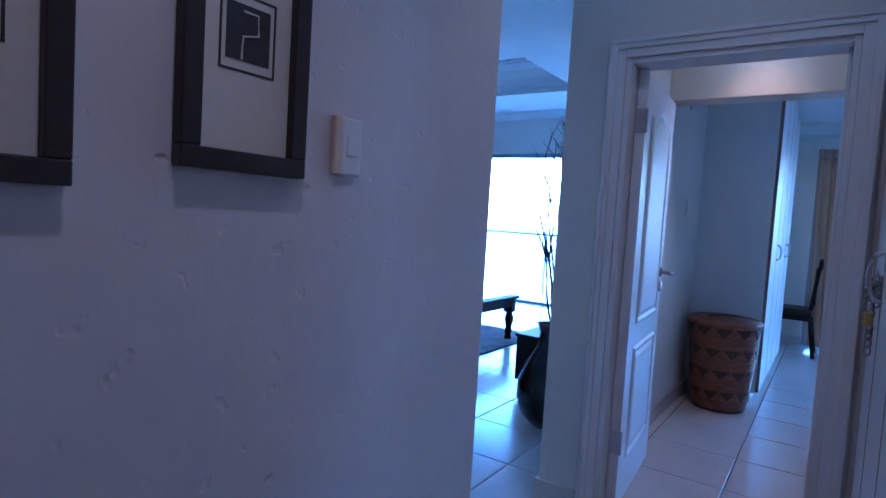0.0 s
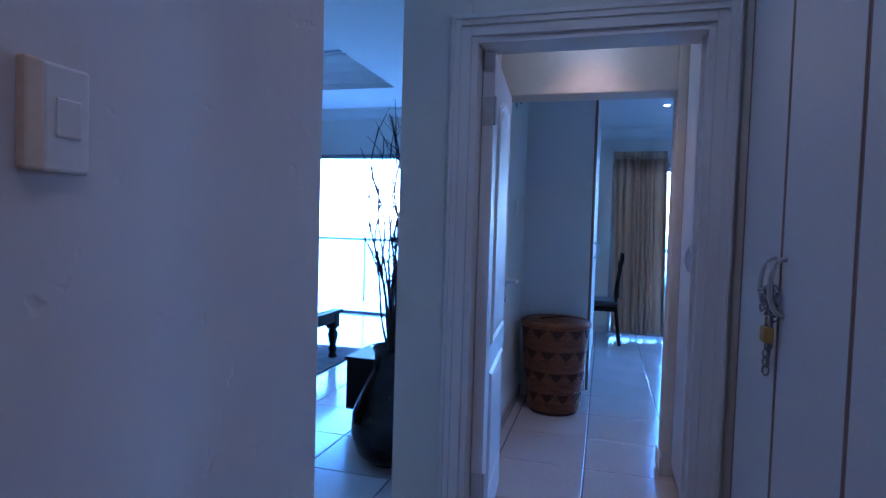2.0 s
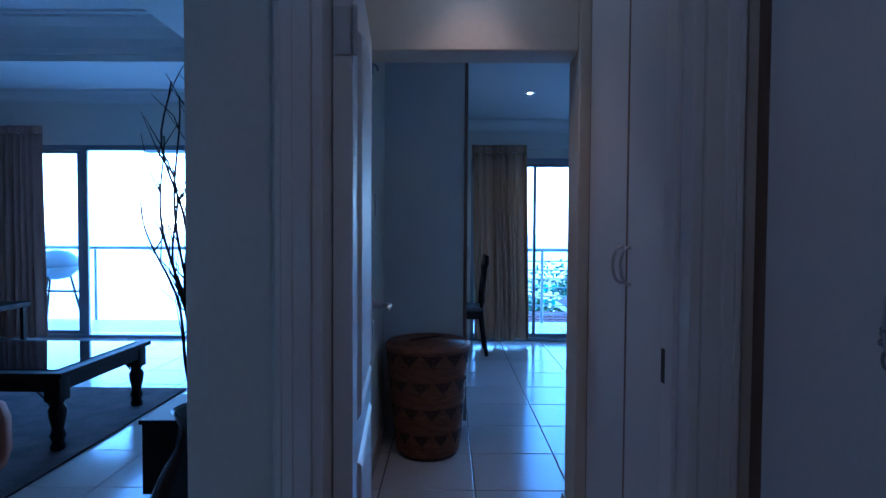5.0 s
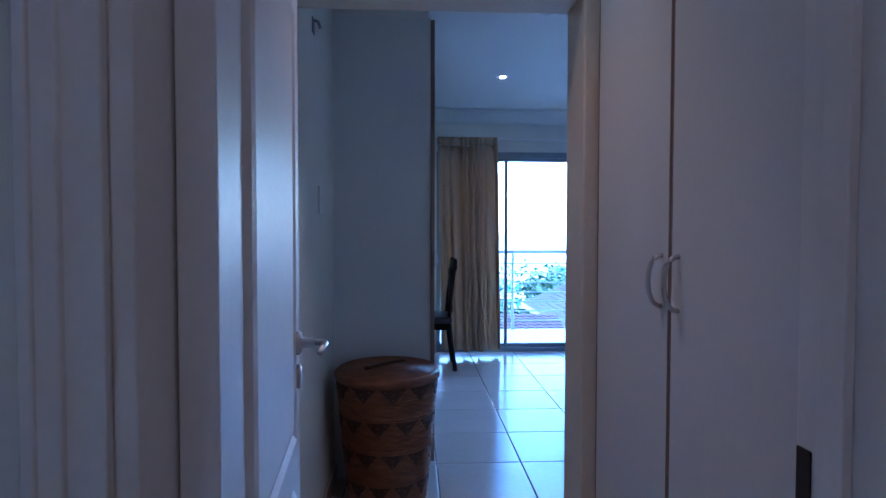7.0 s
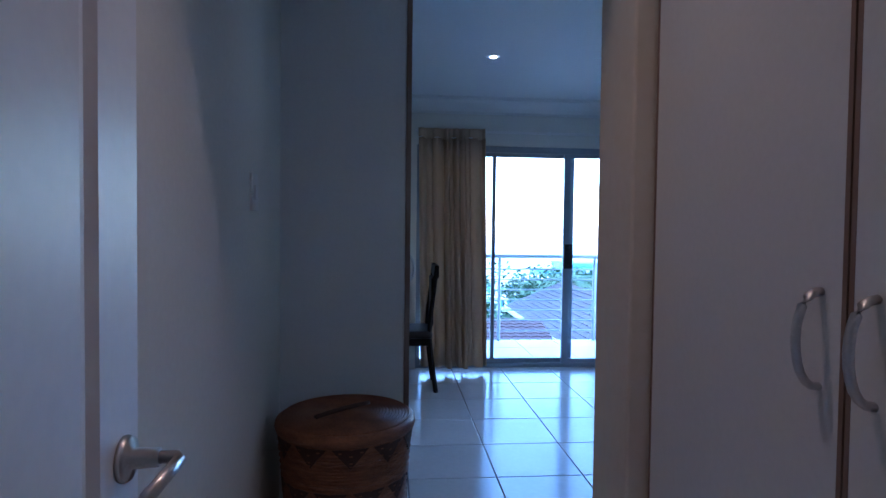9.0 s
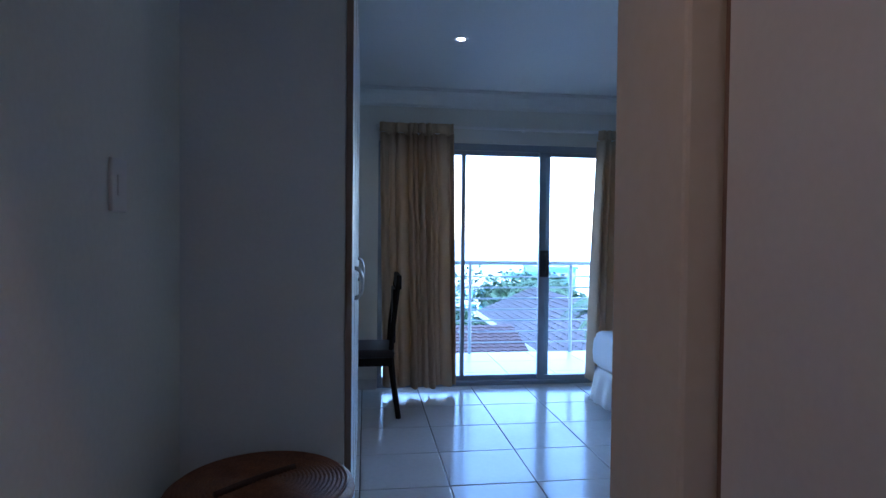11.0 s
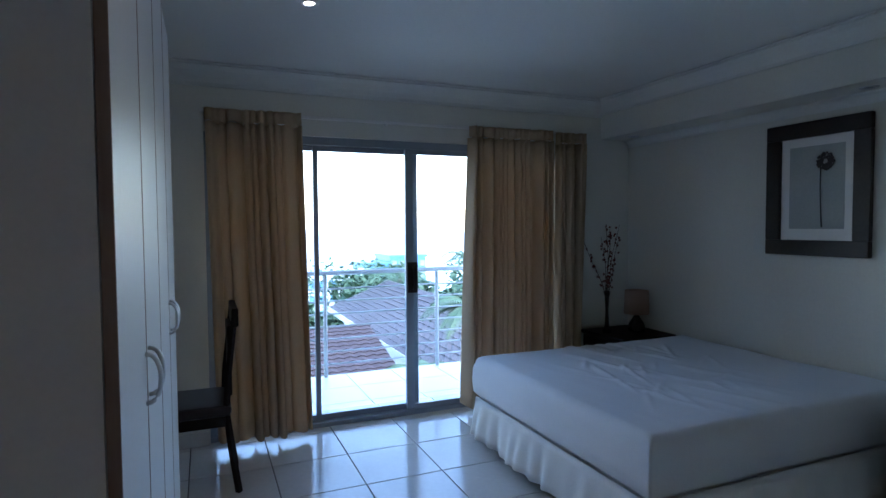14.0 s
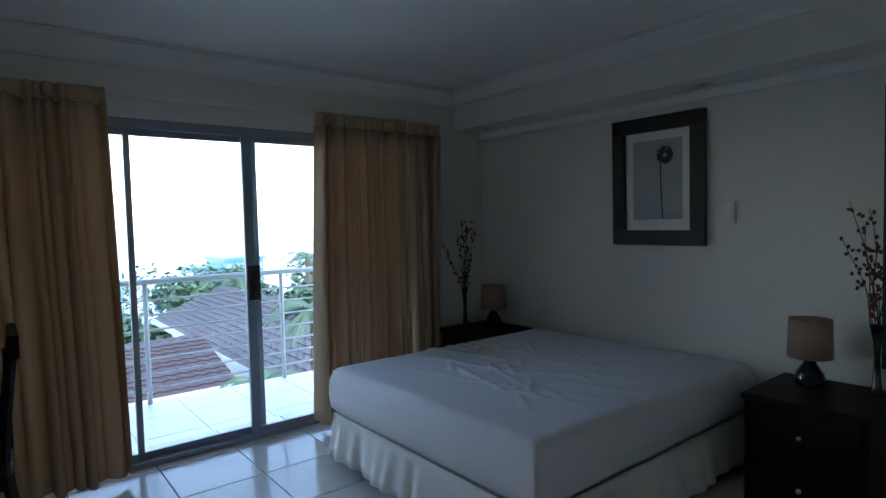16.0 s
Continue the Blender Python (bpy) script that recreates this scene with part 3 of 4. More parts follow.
# ---- bedroom ----
def curtain(x0, x1, y, z0, z1, folds, seed, name="curtain", x0b=None, x1b=None, label="full-length gold-brown fabric curtain with pleated heading", cloth=None):
    rg = random.Random(seed)
    th = thing(name, label, "curtain", group="curtains")
    nx, nz = folds * 10, 22
    x0b, x1b = x0 if x0b is None else x0b, x1 if x1b is None else x1b
    ph = [rg.uniform(-0.6, 0.6) for _ in range(folds + 2)]
    am = [rg.uniform(0.35, 1.5) for _ in range(folds + 2)]
    def sheet(za, zb, n, amp):
        bm = bmesh.new()
        rows = []
        for j in range(n + 1):
            z = za + (zb - za) * j / n
            k = 1 - (z - z0) / (z1 - z0)
            row = []
            for i in range(nx + 1):
                u = i / nx
                f = min(folds, max(0, (u + 0.035 * math.sin(9 * u + seed) + 0.02 * math.sin(23 * u + 2 * seed)) * folds))
                fi = int(f)
                p = f * 2 * math.pi + ph[fi] * (1 - abs(2 * (f - fi) - 1)) * (0.3 + 0.7 * k) + 0.5 * k * math.sin(3.1 * u + seed)
                d = amp * (0.7 + 0.5 * k) * am[fi]
                xx = (x0 + (x1 - x0) * u) * (1 - k) + (x0b + (x1b - x0b) * u) * k
                row.append(bm.verts.new((xx + 0.012 * math.cos(p) * k, y + d * math.sin(p) + 0.01 * math.sin(5 * u + 3 * k), z + (0.012 * math.sin(2.5 * u * folds + seed) * (1 if j == 0 else 0)))))
            rows.append(row)
        for a, b in zip(rows, rows[1:]):
            for i in range(nx):
                bm.faces.new((a[i], a[i + 1], b[i + 1], b[i]))
        return bm
    c = part("fabric", sheet(z0, z1 - 0.085, nz, 0.046), cloth or M_CURTAIN, th, "", True)
    md = c.modifiers.new("thick", "SOLIDIFY")
    md.thickness = 0.003
    hd = part("heading", sheet(z1 - 0.088, z1, 3, 0.022), cloth or M_CURTAIN, th, "gathered curtain heading", True)
    md = hd.modifiers.new("thick", "SOLIDIFY")
    md.thickness = 0.006
    return th


curtain(0.25, 0.84, 8.03, 0.05, 2.185, 10, 1, x0b=0.30, x1b=0.885)
curtain(2.09, 2.80, 8.03, 0.06, 2.18, 13, 2, x0b=2.03, x1b=2.80)
curtain(2.85, 3.13, 8.04, 0.06, 2.175, 6, 3, x0b=2.84, x1b=3.06)
rl = thing("curtain_rail", "slim white ceiling-height curtain track", "curtain rail")
part("track", box_bm(0.22, 8.085, 2.165, 3.2, 8.11, 2.185, 0.003), M_TRIM, rl)
for x in (0.5, 1.45, 2.5, 3.1):
    part("bracket", box_bm(x, 8.11, 2.16, x + 0.02, YW, 2.195, 0.002), M_TRIM, rl)


def slider(name, x0, x1, y, z0, z1, bars, panes, label):
    w = thing(name, label, "sliding door")
    w["kind"] = "structure"
    fr = bmesh.new()
    box_bm(x0, y, z0, x1, y + 0.10, z0 + 0.035, 0.003, fr)
    box_bm(x0, y, z1 - 0.055, x1, y + 0.10, z1, 0.003, fr)
    box_bm(x0, y, z0 + 0.035, x0 + 0.04, y + 0.10, z1 - 0.055, 0.003, fr)
    box_bm(x1 - 0.04, y, z0 + 0.035, x1, y + 0.10, z1 - 0.055, 0.003, fr)
    part("window_frame", fr, M_ALU, w, "grey aluminium outer frame")
    for a, b, yy in bars:
        part("stile", box_bm(a, y + yy, z0 + 0.035, b, y + yy + 0.035, z1 - 0.055, 0.003), M_ALU, w)
    for a, b, yy in panes:
        st = part("sash", box_bm(a, y + yy + 0.002, z0 + 0.035, b, y + yy + 0.032, z0 + 0.075, 0.003), M_ALU, w)
        part("top_rail", box_bm(a, y + yy + 0.002, z1 - 0.09, b, y + yy + 0.032, z1 - 0.055, 0.003), M_ALU, st)
        g = part("pane", box_bm(a, y + yy + 0.014, z0 + 0.07, b, y + yy + 0.020, z1 - 0.085), M_GLASS, w, "clear glass pane")
        g.visible_shadow = False
    return w


wd = slider("window_1", 0.24, 2.90, YW + 0.03, 0.0, 2.06, [(0.95, 0.985, 0.05), (1.625, 1.685, 0.012), (1.672, 1.735, 0.055), (2.82, 2.86, 0.012)],
            [(0.28, 1.68, 0.055), (1.64, 2.86, 0.012)], "grey aluminium sliding door to the balcony")
lk = part("lock_plate", box_bm(1.635, YW + 0.030, 0.93, 1.715, YW + 0.043, 1.16, 0.004), M_FRAME, wd, "black sliding door lock")
part("pull", tube_bm([(1.675, YW + 0.03, 0.96), (1.675, YW + 0.008, 0.98), (1.675, YW + 0.008, 1.11), (1.675, YW + 0.03, 1.13)], 0.006, 8), M_FRAME, lk, "", True)

# bed
bed = thing("bed", "double bed mattress in white fitted sheet with gathered valance", "bed")
BX0, BX1, BY0, BY1 = 1.84, 3.63, 5.87, 7.47
part("base", box_bm(BX0 + 0.04, BY0 + 0.04, 0.12, BX1, BY1 - 0.04, 0.315, 0.01), M_VAL, bed)
for x in (BX0 + 0.12, BX1 - 0.1):
    for y in (BY0 + 0.1, BY1 - 0.12):
        part("leg", lathe_bm([(0.022, 0), (0.026, 0.004), (0.026, 0.12)], 14, None, x, y), M_RUBBER, bed, "black castor leg")
def mattress_bm():
    bm = bmesh.new()
    nx, ny, r = 150, 130, 0.065
    rc = random.Random(21)
    creases = []
    for _ in range(26):
        cx, cy, a = rc.uniform(2.2, 3.2), rc.uniform(6.2, 7.35), rc.gauss(1.15, 0.35)
        creases.append((cx, cy, math.cos(a), math.sin(a), rc.uniform(0.06, 0.2), rc.uniform(0.005, 0.011), rc.uniform(0.011, 0.019)))
    z0, z1 = 0.315, 0.585
    def prof(u, lo, hi):
        return lo + (hi - lo) * u
    grid = []
    for i in range(nx + 1):
        row = []
        for j in range(ny + 1):
            x, y = prof(i / nx, BX0, BX1), prof(j / ny, BY0, BY1)
            e = min(x - BX0, BX1 - x, y - BY0, BY1 - y)
            z = z1 - (r - math.sqrt(max(0, r * r - (r - min(e, r)) ** 2))) * 0.9
            fx, fy = (x - BX0) / (BX1 - BX0), (y - BY0) / (BY1 - BY0)
            wr = math.exp(-((fx - 0.45) / 0.22) ** 2) * (0.4 + 0.6 * fy)
            z += 0.010 * noise.noise((x * 2.2, y * 2.2, 0)) + 0.034 * wr * max(0, noise.noise((x * 11 + 2.5 * y, y * 2.8, 3)) - 0.08)
            for cx, cy, ca, sa, cl, chh, cw in creases:
                du, dv = (x - cx) * ca + (y - cy) * sa, (cx - x) * sa + (y - cy) * ca
                if abs(du) < 2 * cl and abs(dv) < 0.08:
                    z += chh * math.exp(-(du / cl) ** 2 - ((dv + 0.12 * du * du) / cw) ** 2)
            row.append(bm.verts.new((x, y, z)))
        grid.append(row)
    for i in range(nx):
        for j in range(ny):
            bm.faces.new((grid[i][j], grid[i + 1][j], grid[i + 1][j + 1], grid[i][j + 1]))
    edge = [grid[i][0] for i in range(nx)] + [grid[nx][j] for j in range(ny)] + [grid[i][ny] for i in range(nx, 0, -1)] + [grid[0][j] for j in range(ny, 0, -1)]
    prev = edge
    for k, (zz, inset) in enumerate(((0.50, -0.006), (0.42, -0.010), (0.35, -0.004), (z0, 0.03))):
        ring = []
        for v in edge:
            c = Vector(((BX0 + BX1) / 2, (BY0 + BY1) / 2))
            d = (v.co.xy - c)
            d = Vector((math.copysign(min(1, max(0, abs(d.x) - (BX1 - BX0) / 2 + 0.05) / 0.05), d.x), math.copysign(min(1, max(0, abs(d.y) - (BY1 - BY0) / 2 + 0.05) / 0.05), d.y)))
            p = v.co.xy - d * inset
            ring.append(bm.verts.new((p.x, p.y, zz + 0.006 * noise.noise((p.x * 5, p.y * 5, k)))))
        for a in range(len(edge)):
            b = (a + 1) % len(edge)
            bm.faces.new((prev[a], prev[b], ring[b], ring[a]))
        prev = ring
    bm.faces.new(prev)
    return bm
part("mattress", mattress_bm(), M_SHEET, bed, "bare mattress in a creased white fitted sheet", True)
def valance_bm(p0, p1, n, out):
    bm = bmesh.new()
    rows = []
    folds = n
    nn = n * 8
    for j in range(7):
        k = j / 6
        row = []
        for i in range(nn + 1):
            u = i / nn
            a = u * folds * 2 * math.pi + 1.3 * math.sin(u * 9) + 0.8 * noise.noise((u * 12, k * 0.8, 1))
            d = 0.006 + k * (0.04 + 0.016 * math.sin(a) * (0.6 + noise.noise((u * 9, 4, 2))) + 0.035 * noise.noise((u * 7, 0, 5)))
            row.append(bm.verts.new((p0[0] + (p1[0] - p0[0]) * u + out[0] * d, p0[1] + (p1[1] - p0[1]) * u + out[1] * d, 0.315 - 0.245 * k - 0.018 * k * noise.noise((u * 6, 2, 0)))))
        rows.append(row)
    for a, b in zip(rows, rows[1:]):
        for i in range(nn):
            bm.faces.new((a[i], a[i + 1], b[i + 1], b[i]))
    return bm
for p0, p1, n, o in (((BX0 + 0.02, BY0), (BX0 + 0.02, BY1), 12, (-1, 0)), ((BX0, BY0 + 0.02), (BX1, BY0 + 0.02), 10, (0, -1)), ((BX0, BY1 - 0.02), (BX1, BY1 - 0.02), 14, (0, 1))):
    v = part("valance", valance_bm(p0, p1, n, o), M_VAL, bed, "gathered white valance skirt", True)
    v.modifiers.new("thick", "SOLIDIFY").thickness = 0.003


def nightstand(m):
    th = thing("nightstand", "black-brown wooden bedside table with two drawers", "nightstand", m, "bedside tables")
    part("body", box_bm(0, 0, 0.03, 0.50, 0.50, 0.53, 0.003), M_BLACKWOOD, th)
    part("top", box_bm(-0.015, -0.012, 0.53, 0.51, 0.512, 0.562, 0.005), M_BLACKWOOD, th)
    for z in (0.06, 0.30):
        d = part("drawer", box_bm(-0.016, 0.02, z, 0.0, 0.48, z + 0.215, 0.003), M_BLACKWOOD, th)
        part("knob", lathe_bm([(0.006, 0), (0.006, 0.012), (0.012, 0.018), (0.012, 0.024), (0.0001, 0.027)], 16), M_STEEL, d, "small steel knob", True).matrix_local = pose(-0.016, 0.25, z + 0.11, 0, -90, 0)
    for x in (0.03, 0.47):
        for y in (0.03, 0.47):
            part("foot", box_bm(x - 0.025, y - 0.025, 0, x + 0.025, y + 0.025, 0.03), M_BLACKWOOD, th)
    return th


n1 = nightstand(pose(3.14, 5.20, 0))
copy_thing(n1, pose(3.14, 7.56, 0))


def table_lamp(m):
    th = thing("table_lamp", "small bedside lamp with beige drum shade and dark ceramic base", "lamp", m, "bedside lamps")
    part("base", lathe_bm([(0.058, 0), (0.066, 0.01), (0.07, 0.035), (0.058, 0.07), (0.034, 0.105), (0.02, 0.13), (0.016, 0.15)], 28), M_CERAMIC, th, "dark glazed gourd base", True)
    sh = part("shade", lathe_bm([(0.098, 0.145), (0.100, 0.145), (0.094, 0.335), (0.092, 0.335), (0.098, 0.146)], 40), M_SHADE, th, "beige fabric drum shade", True)
    part("ring", lathe_bm([(0.0001, 0.30), (0.012, 0.30), (0.012, 0.305), (0.0001, 0.305)], 12), M_STEEL, sh)
    part("stem", tube_bm([(0, 0, 0.145), (0, 0, 0.31)], 0.006, 8), M_STEEL, th)
    for a in range(3):
        t = 2 * math.pi * a / 3
        part("spoke", tube_bm([(0, 0, 0.302), (0.092 * math.cos(t), 0.092 * math.sin(t), 0.318)], 0.002, 5), M_STEEL, sh)
    return th


tl = table_lamp(pose(3.47, 5.53, 0.562))
copy_thing(tl, pose(3.47, 7.80, 0.562))


def flower_vase(m, seed, mirror=1):
    rg = random.Random(seed)
    th = thing("flower_vase", "slim dark vase of dried red blossom stems", "vase", m, "blossom vases")
    part("vase", lathe_bm([(0.03, 0), (0.034, 0.01), (0.018, 0.05), (0.012, 0.18), (0.02, 0.31), (0.03, 0.33), (0.027, 0.33), (0.012, 0.26)], 24), M_CERAMIC, th, "slender dark glass vase", True)
    for i in range(7):
        ax, ay = rg.uniform(-0.17, 0.17), rg.uniform(-0.11, 0.11)
        h = rg.uniform(0.70, 0.92)
        pts = [(ax * u ** 1.4, ay * u ** 1.4 + 0.012 * math.sin(8 * u + i), 0.2 + (h - 0.2) * u) for u in [k / 8 for k in range(9)]]
        st = part("stem", tube_bm(pts, 0.003, 5, None, 0.0015), M_TWIG, th, "", True)
        bm = bmesh.new()
        for k in range(16):
            u = rg.uniform(0.3, 1.0)
            p = Vector((ax * u ** 1.4, ay * u ** 1.4, 0.2 + (h - 0.2) * u)) + Vector([rg.uniform(-0.022, 0.022) for _ in range(3)])
            for q in range(4):
                bmesh.ops.create_icosphere(bm, subdivisions=1, radius=1, matrix=Matrix.Translation(p) @ Euler([rg.uniform(0, 6) for _ in range(3)]).to_matrix().to_4x4() @ Matrix.Diagonal((0.012, 0.008, 0.003, 1)))
        part("blossom", bm, M_BLOSSOM, st, "dark red dried blossoms")
    return th


flower_vase(pose(3.22, 7.86, 0.562), 5)
flower_vase(pose(3.52, 5.27, 0.562), 8)


def wall_picture():
    th = thing("framed_print", "grey print of one round flower in wide dark frame", "picture")
    x, y0, y1, z0, z1, w = XR - 0.002, 6.15, 6.79, 1.235, 2.055, 0.095
    bm = bmesh.new()
    for b in ((y0, z0, y1, z0 + w), (y0, z1 - w, y1, z1), (y0, z0 + w, y0 + w, z1 - w), (y1 - w, z0 + w, y1, z1 - w)):
        box_bm(x - 0.035, b[0], b[1], x, b[2], b[3], 0.006, bm)
    part("frame", bm, M_FRAME, th)
    part("mount", box_bm(x - 0.012, y0 + w, z0 + w, x - 0.004, y1 - w, z1 - w), M_TRIM, th, "pale grey mount")
    art = part("print", box_bm(x - 0.0135, y0 + w + 0.055, z0 + w + 0.07, x - 0.012, y1 - w - 0.055, z1 - w - 0.055), M_ARTGREY, th, "grey-green print")
    cy = 6.42
    part("flower_stalk", tube_bm([(x - 0.0145, cy + 0.012 * math.sin(2 * u) + 0.012, 1.41 + 0.36 * u) for u in [i / 8 for i in range(9)]], 0.004, 5), M_ART, art)
    bm = bmesh.new()
    rg = random.Random(2)
    for i in range(220):
        a, r = rg.uniform(0, 6.283), 0.052 * rg.uniform(0.1, 1) ** 0.5
        bmesh.ops.create_icosphere(bm, subdivisions=1, radius=0.007, matrix=Matrix.Translation((x - 0.0145, cy - 0.005 + r * math.cos(a), 1.805 + r * math.sin(a))) @ Matrix.Diagonal((0.1, 1, 1, 1)))
    part("flower_head", bm, M_ART, art)


wall_picture()
s3 = thing("light_switch", "white wall switch above the bed", "switch")
part("plate", box_bm(XR - 0.010, 5.985, 1.37, XR - 0.001, 6.05, 1.495, 0.003), M_PLASTIC, s3)
part("rocker", box_bm(XR - 0.013, 6.0, 1.41, XR - 0.009, 6.035, 1.455, 0.002), M_PLASTIC, s3)
mf = thing("wall_mirror", "tall mirror in a dark wooden frame on the wall", "mirror")
bm = bmesh.new()
for b in ((4.6, 0.66, 5.285, 0.74), (4.6, 1.93, 5.285, 2.01), (4.6, 0.74, 4.68, 1.93), (5.205, 0.74, 5.285, 1.93)):
    box_bm(XR - 0.035, b[0], b[1], XR - 0.001, b[2], b[3], 0.004, bm)
part("frame", bm, M_FRAME, mf)
part("glass", box_bm(XR - 0.014, 4.68, 0.74, XR - 0.005, 5.205, 1.93), material("mirror", (0.8, 0.8, 0.8), 0.02, 1.0, bump=0), mf)

# chair at the dressing recess, facing the wall
ch = thing("dining_chair", "dark wooden high-backed chair with brown upholstered seat", "chair", pose(0.375, 7.56, 0, 0, 0, 180))
for y in (-0.19, 0.19):
    part("leg", tube_bm([(0.0, y, 0.0), (0.035, y, 0.25), (0.055, y, 0.45), (0.045, y, 0.62), (0.0, y, 1.0)], 0.019, 4, None, 0.016), M_BLACKWOOD, ch, "curved rear leg and back post")
    part("leg", tube_bm([(0.44, y, 0.0), (0.43, y, 0.42)], 0.016, 4, None, 0.021), M_BLACKWOOD, ch)
    part("seat_rail", box_bm(0.06, y - 0.012, 0.37, 0.43, y + 0.012, 0.43, 0.003), M_BLACKWOOD, ch)
part("seat", box_bm(0.03, -0.215, 0.425, 0.46, 0.215, 0.485, 0.02), M_FRAME, ch, "dark brown leather seat pad")
part("crest_rail", box_bm(-0.015, -0.20, 0.90, 0.02, 0.20, 1.0, 0.008), M_BLACKWOOD, ch)
part("backrest", box_bm(0.022, -0.15, 0.52, 0.042, 0.15, 0.90, 0.006), M_BLACKWOOD, ch)

# ---- balcony and outdoors ----
struct("balcony_slab", box_bm(-9, YW + 0.2, -0.25, 6, 9.66, -0.03), M_RENDER, "white balcony slab", "balcony")
struct("balcony_roof", box_bm(-9, YW + 0.2, 2.55, 6, 9.3, 2.75), M_RENDER, "white roof slab over the balcony", "roof")
struct("wall_balcony_divider", box_bm(-0.62, YW + 0.2, -0.03, -0.5, 9.5, 2.55), M_RENDER, "white wall between the balconies", "wall")
rail = thing("balcony_railing", "white painted steel balcony railing with slim horizontal bars", "railing")
part("handrail", tube_bm([(-0.5, 9.6, 0.985), (6, 9.6, 0.985)], 0.024, 12), M_WHITEMETAL, rail, "round top rail", True)
for k in range(7):
    part("bar", tube_bm([(-0.5, 9.6, 0.10 + 0.122 * k), (6, 9.6, 0.10 + 0.122 * k)], 0.009, 8), M_WHITEMETAL, rail, "", True)
for x in (0.13, 1.285, 2.44, 3.6, 4.75, 5.9):
    part("post", tube_bm([(x, 9.6, -0.03), (x, 9.6, 0.98)], 0.02, 10), M_WHITEMETAL, rail, "", True)
rail2 = thing("balcony_railing", "white steel railing of the lounge balcony", "railing")
part("handrail", tube_bm([(-9, 9.6, 0.985), (-0.62, 9.6, 0.985)], 0.024, 12), M_WHITEMETAL, rail2, "", True)
for x in (-4.9, -3.6, -2.3, -1.0):
    part("post", tube_bm([(x, 9.6, -0.03), (x, 9.6, 0.98)], 0.02, 10), M_WHITEMETAL, rail2, "", True)

GZ = -7.0
bm = bmesh.new()
prev = None
for y, z in ((-80, GZ), (48, GZ), (70, -13), (110, -30), (190, -36), (260, -36.5)):
    row = [bm.verts.new((x, y, z)) for x in (-400, 0, 400)]
    if prev:
        for k in range(2):
            bm.faces.new((prev[k], prev[k + 1], row[k + 1], row[k]))
    prev = row
struct("ground", bm, M_LAND, "green suburban ground sloping to the sea", "ground")
# far water sheet; no haze volume, its pale colour stands in for it
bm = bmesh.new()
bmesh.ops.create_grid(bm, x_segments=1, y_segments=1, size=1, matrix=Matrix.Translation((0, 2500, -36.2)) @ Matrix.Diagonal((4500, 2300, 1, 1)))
struct("water", bm, M_SEA, "sea with distance haze put into its pale colour", "sea")


def roof_plane(name, parent, a, b, c, d, mat, rows, cols=0, thick=0.09):
    """Tiled slope: eave a-b, ridge d-c, in stepped courses with rolls."""
    a, b, c, d = (Vector(p) for p in (a, b, c, d))
    n = (b - a).cross(d - a).normalized()
    if n.z < 0:
        n = -n
    bm = bmesh.new()
    seg = cols or 1
    for r in range(rows):
        u0, u1 = r / rows, (r + 1) / rows + 0.006
        lo = [(a.lerp(d, u0)).lerp(b.lerp(c, u0), i / seg) for i in range(seg + 1)]
        hi = [(a.lerp(d, u1)).lerp(b.lerp(c, u1), i / seg) for i in range(seg + 1)]
        off = [0.03 * (i % 2) for i in range(seg + 1)]
        v0 = [bm.verts.new(p + n * (0.04 + o)) for p, o in zip(lo, off)]
        v1 = [bm.verts.new(p + n * (0.01 + o)) for p, o in zip(hi, off)]
        w0 = [bm.verts.new(p - n * 0.02) for p in lo]
        for i in range(seg):
            bm.faces.new((v0[i], v0[i + 1], v1[i + 1], v1[i]))
            bm.faces.new((w0[i], w0[i + 1], v0[i + 1], v0[i]))
    return part(name, bm, mat, parent)


def windowed(parent, x0, z0, x1, z1, y, face="y"):
    w = part("window", box_bm(x0, y - 0.04, z0, x1, y + 0.02, z1), M_RENDER, parent)
    part("pane", box_bm(x0 + 0.07, y - 0.055, z0 + 0.07, x1 - 0.07, y - 0.035, z1 - 0.07), M_FARBLUE, w)


house = thing("house", "white neighbouring house with a grey tiled hipped roof", "house")
part("wall", box_bm(5.45, 15.0, GZ, 8.6, 27.2, -2.0), M_RENDER, house)
E0, E1, EZ, RZ = (4.95, 14.4), (9.1, 27.7), -1.95, -0.62
ra, rb = (6.45, 17.5, RZ), (6.45, 24.2, RZ)
roof_plane("roof", house, (E0[0], E0[1], EZ), (E0[0], E1[1], EZ), rb, ra, M_ROOFG, 12, 60)
roof_plane("roof", house, (E1[0], E0[1], EZ), (E0[0], E0[1], EZ), ra, (ra[0] + 0.01, ra[1], RZ), M_ROOFG, 12, 24)
roof_plane("roof", house, (E0[0], E1[1], EZ), (E1[0], E1[1], EZ), (rb[0] + 0.01, rb[1], RZ), rb, M_ROOFG, 12, 24)
roof_plane("roof", house, (E1[0], E1[1], EZ), (E1[0], E0[1], EZ), ra, rb, M_ROOFG, 12, 60)
part("fascia", box_bm(4.9, 14.4, -2.13, 4.96, 27.7, -1.92), M_RENDER, house, "white gutter board")
part("soffit", box_bm(4.9, 14.4, -2.13, 9.1, 27.7, -2.09), M_RENDER, house)
for y in (17.0, 20.5, 24.5):
    w = part("window", box_bm(5.40, y, -3.6, 5.46, y + 1.3, -2.5), M_RENDER, house)
    part("pane", box_bm(5.385, y + 0.1, -3.5, 5.405, y + 1.2, -2.6), M_FARBLUE, w)

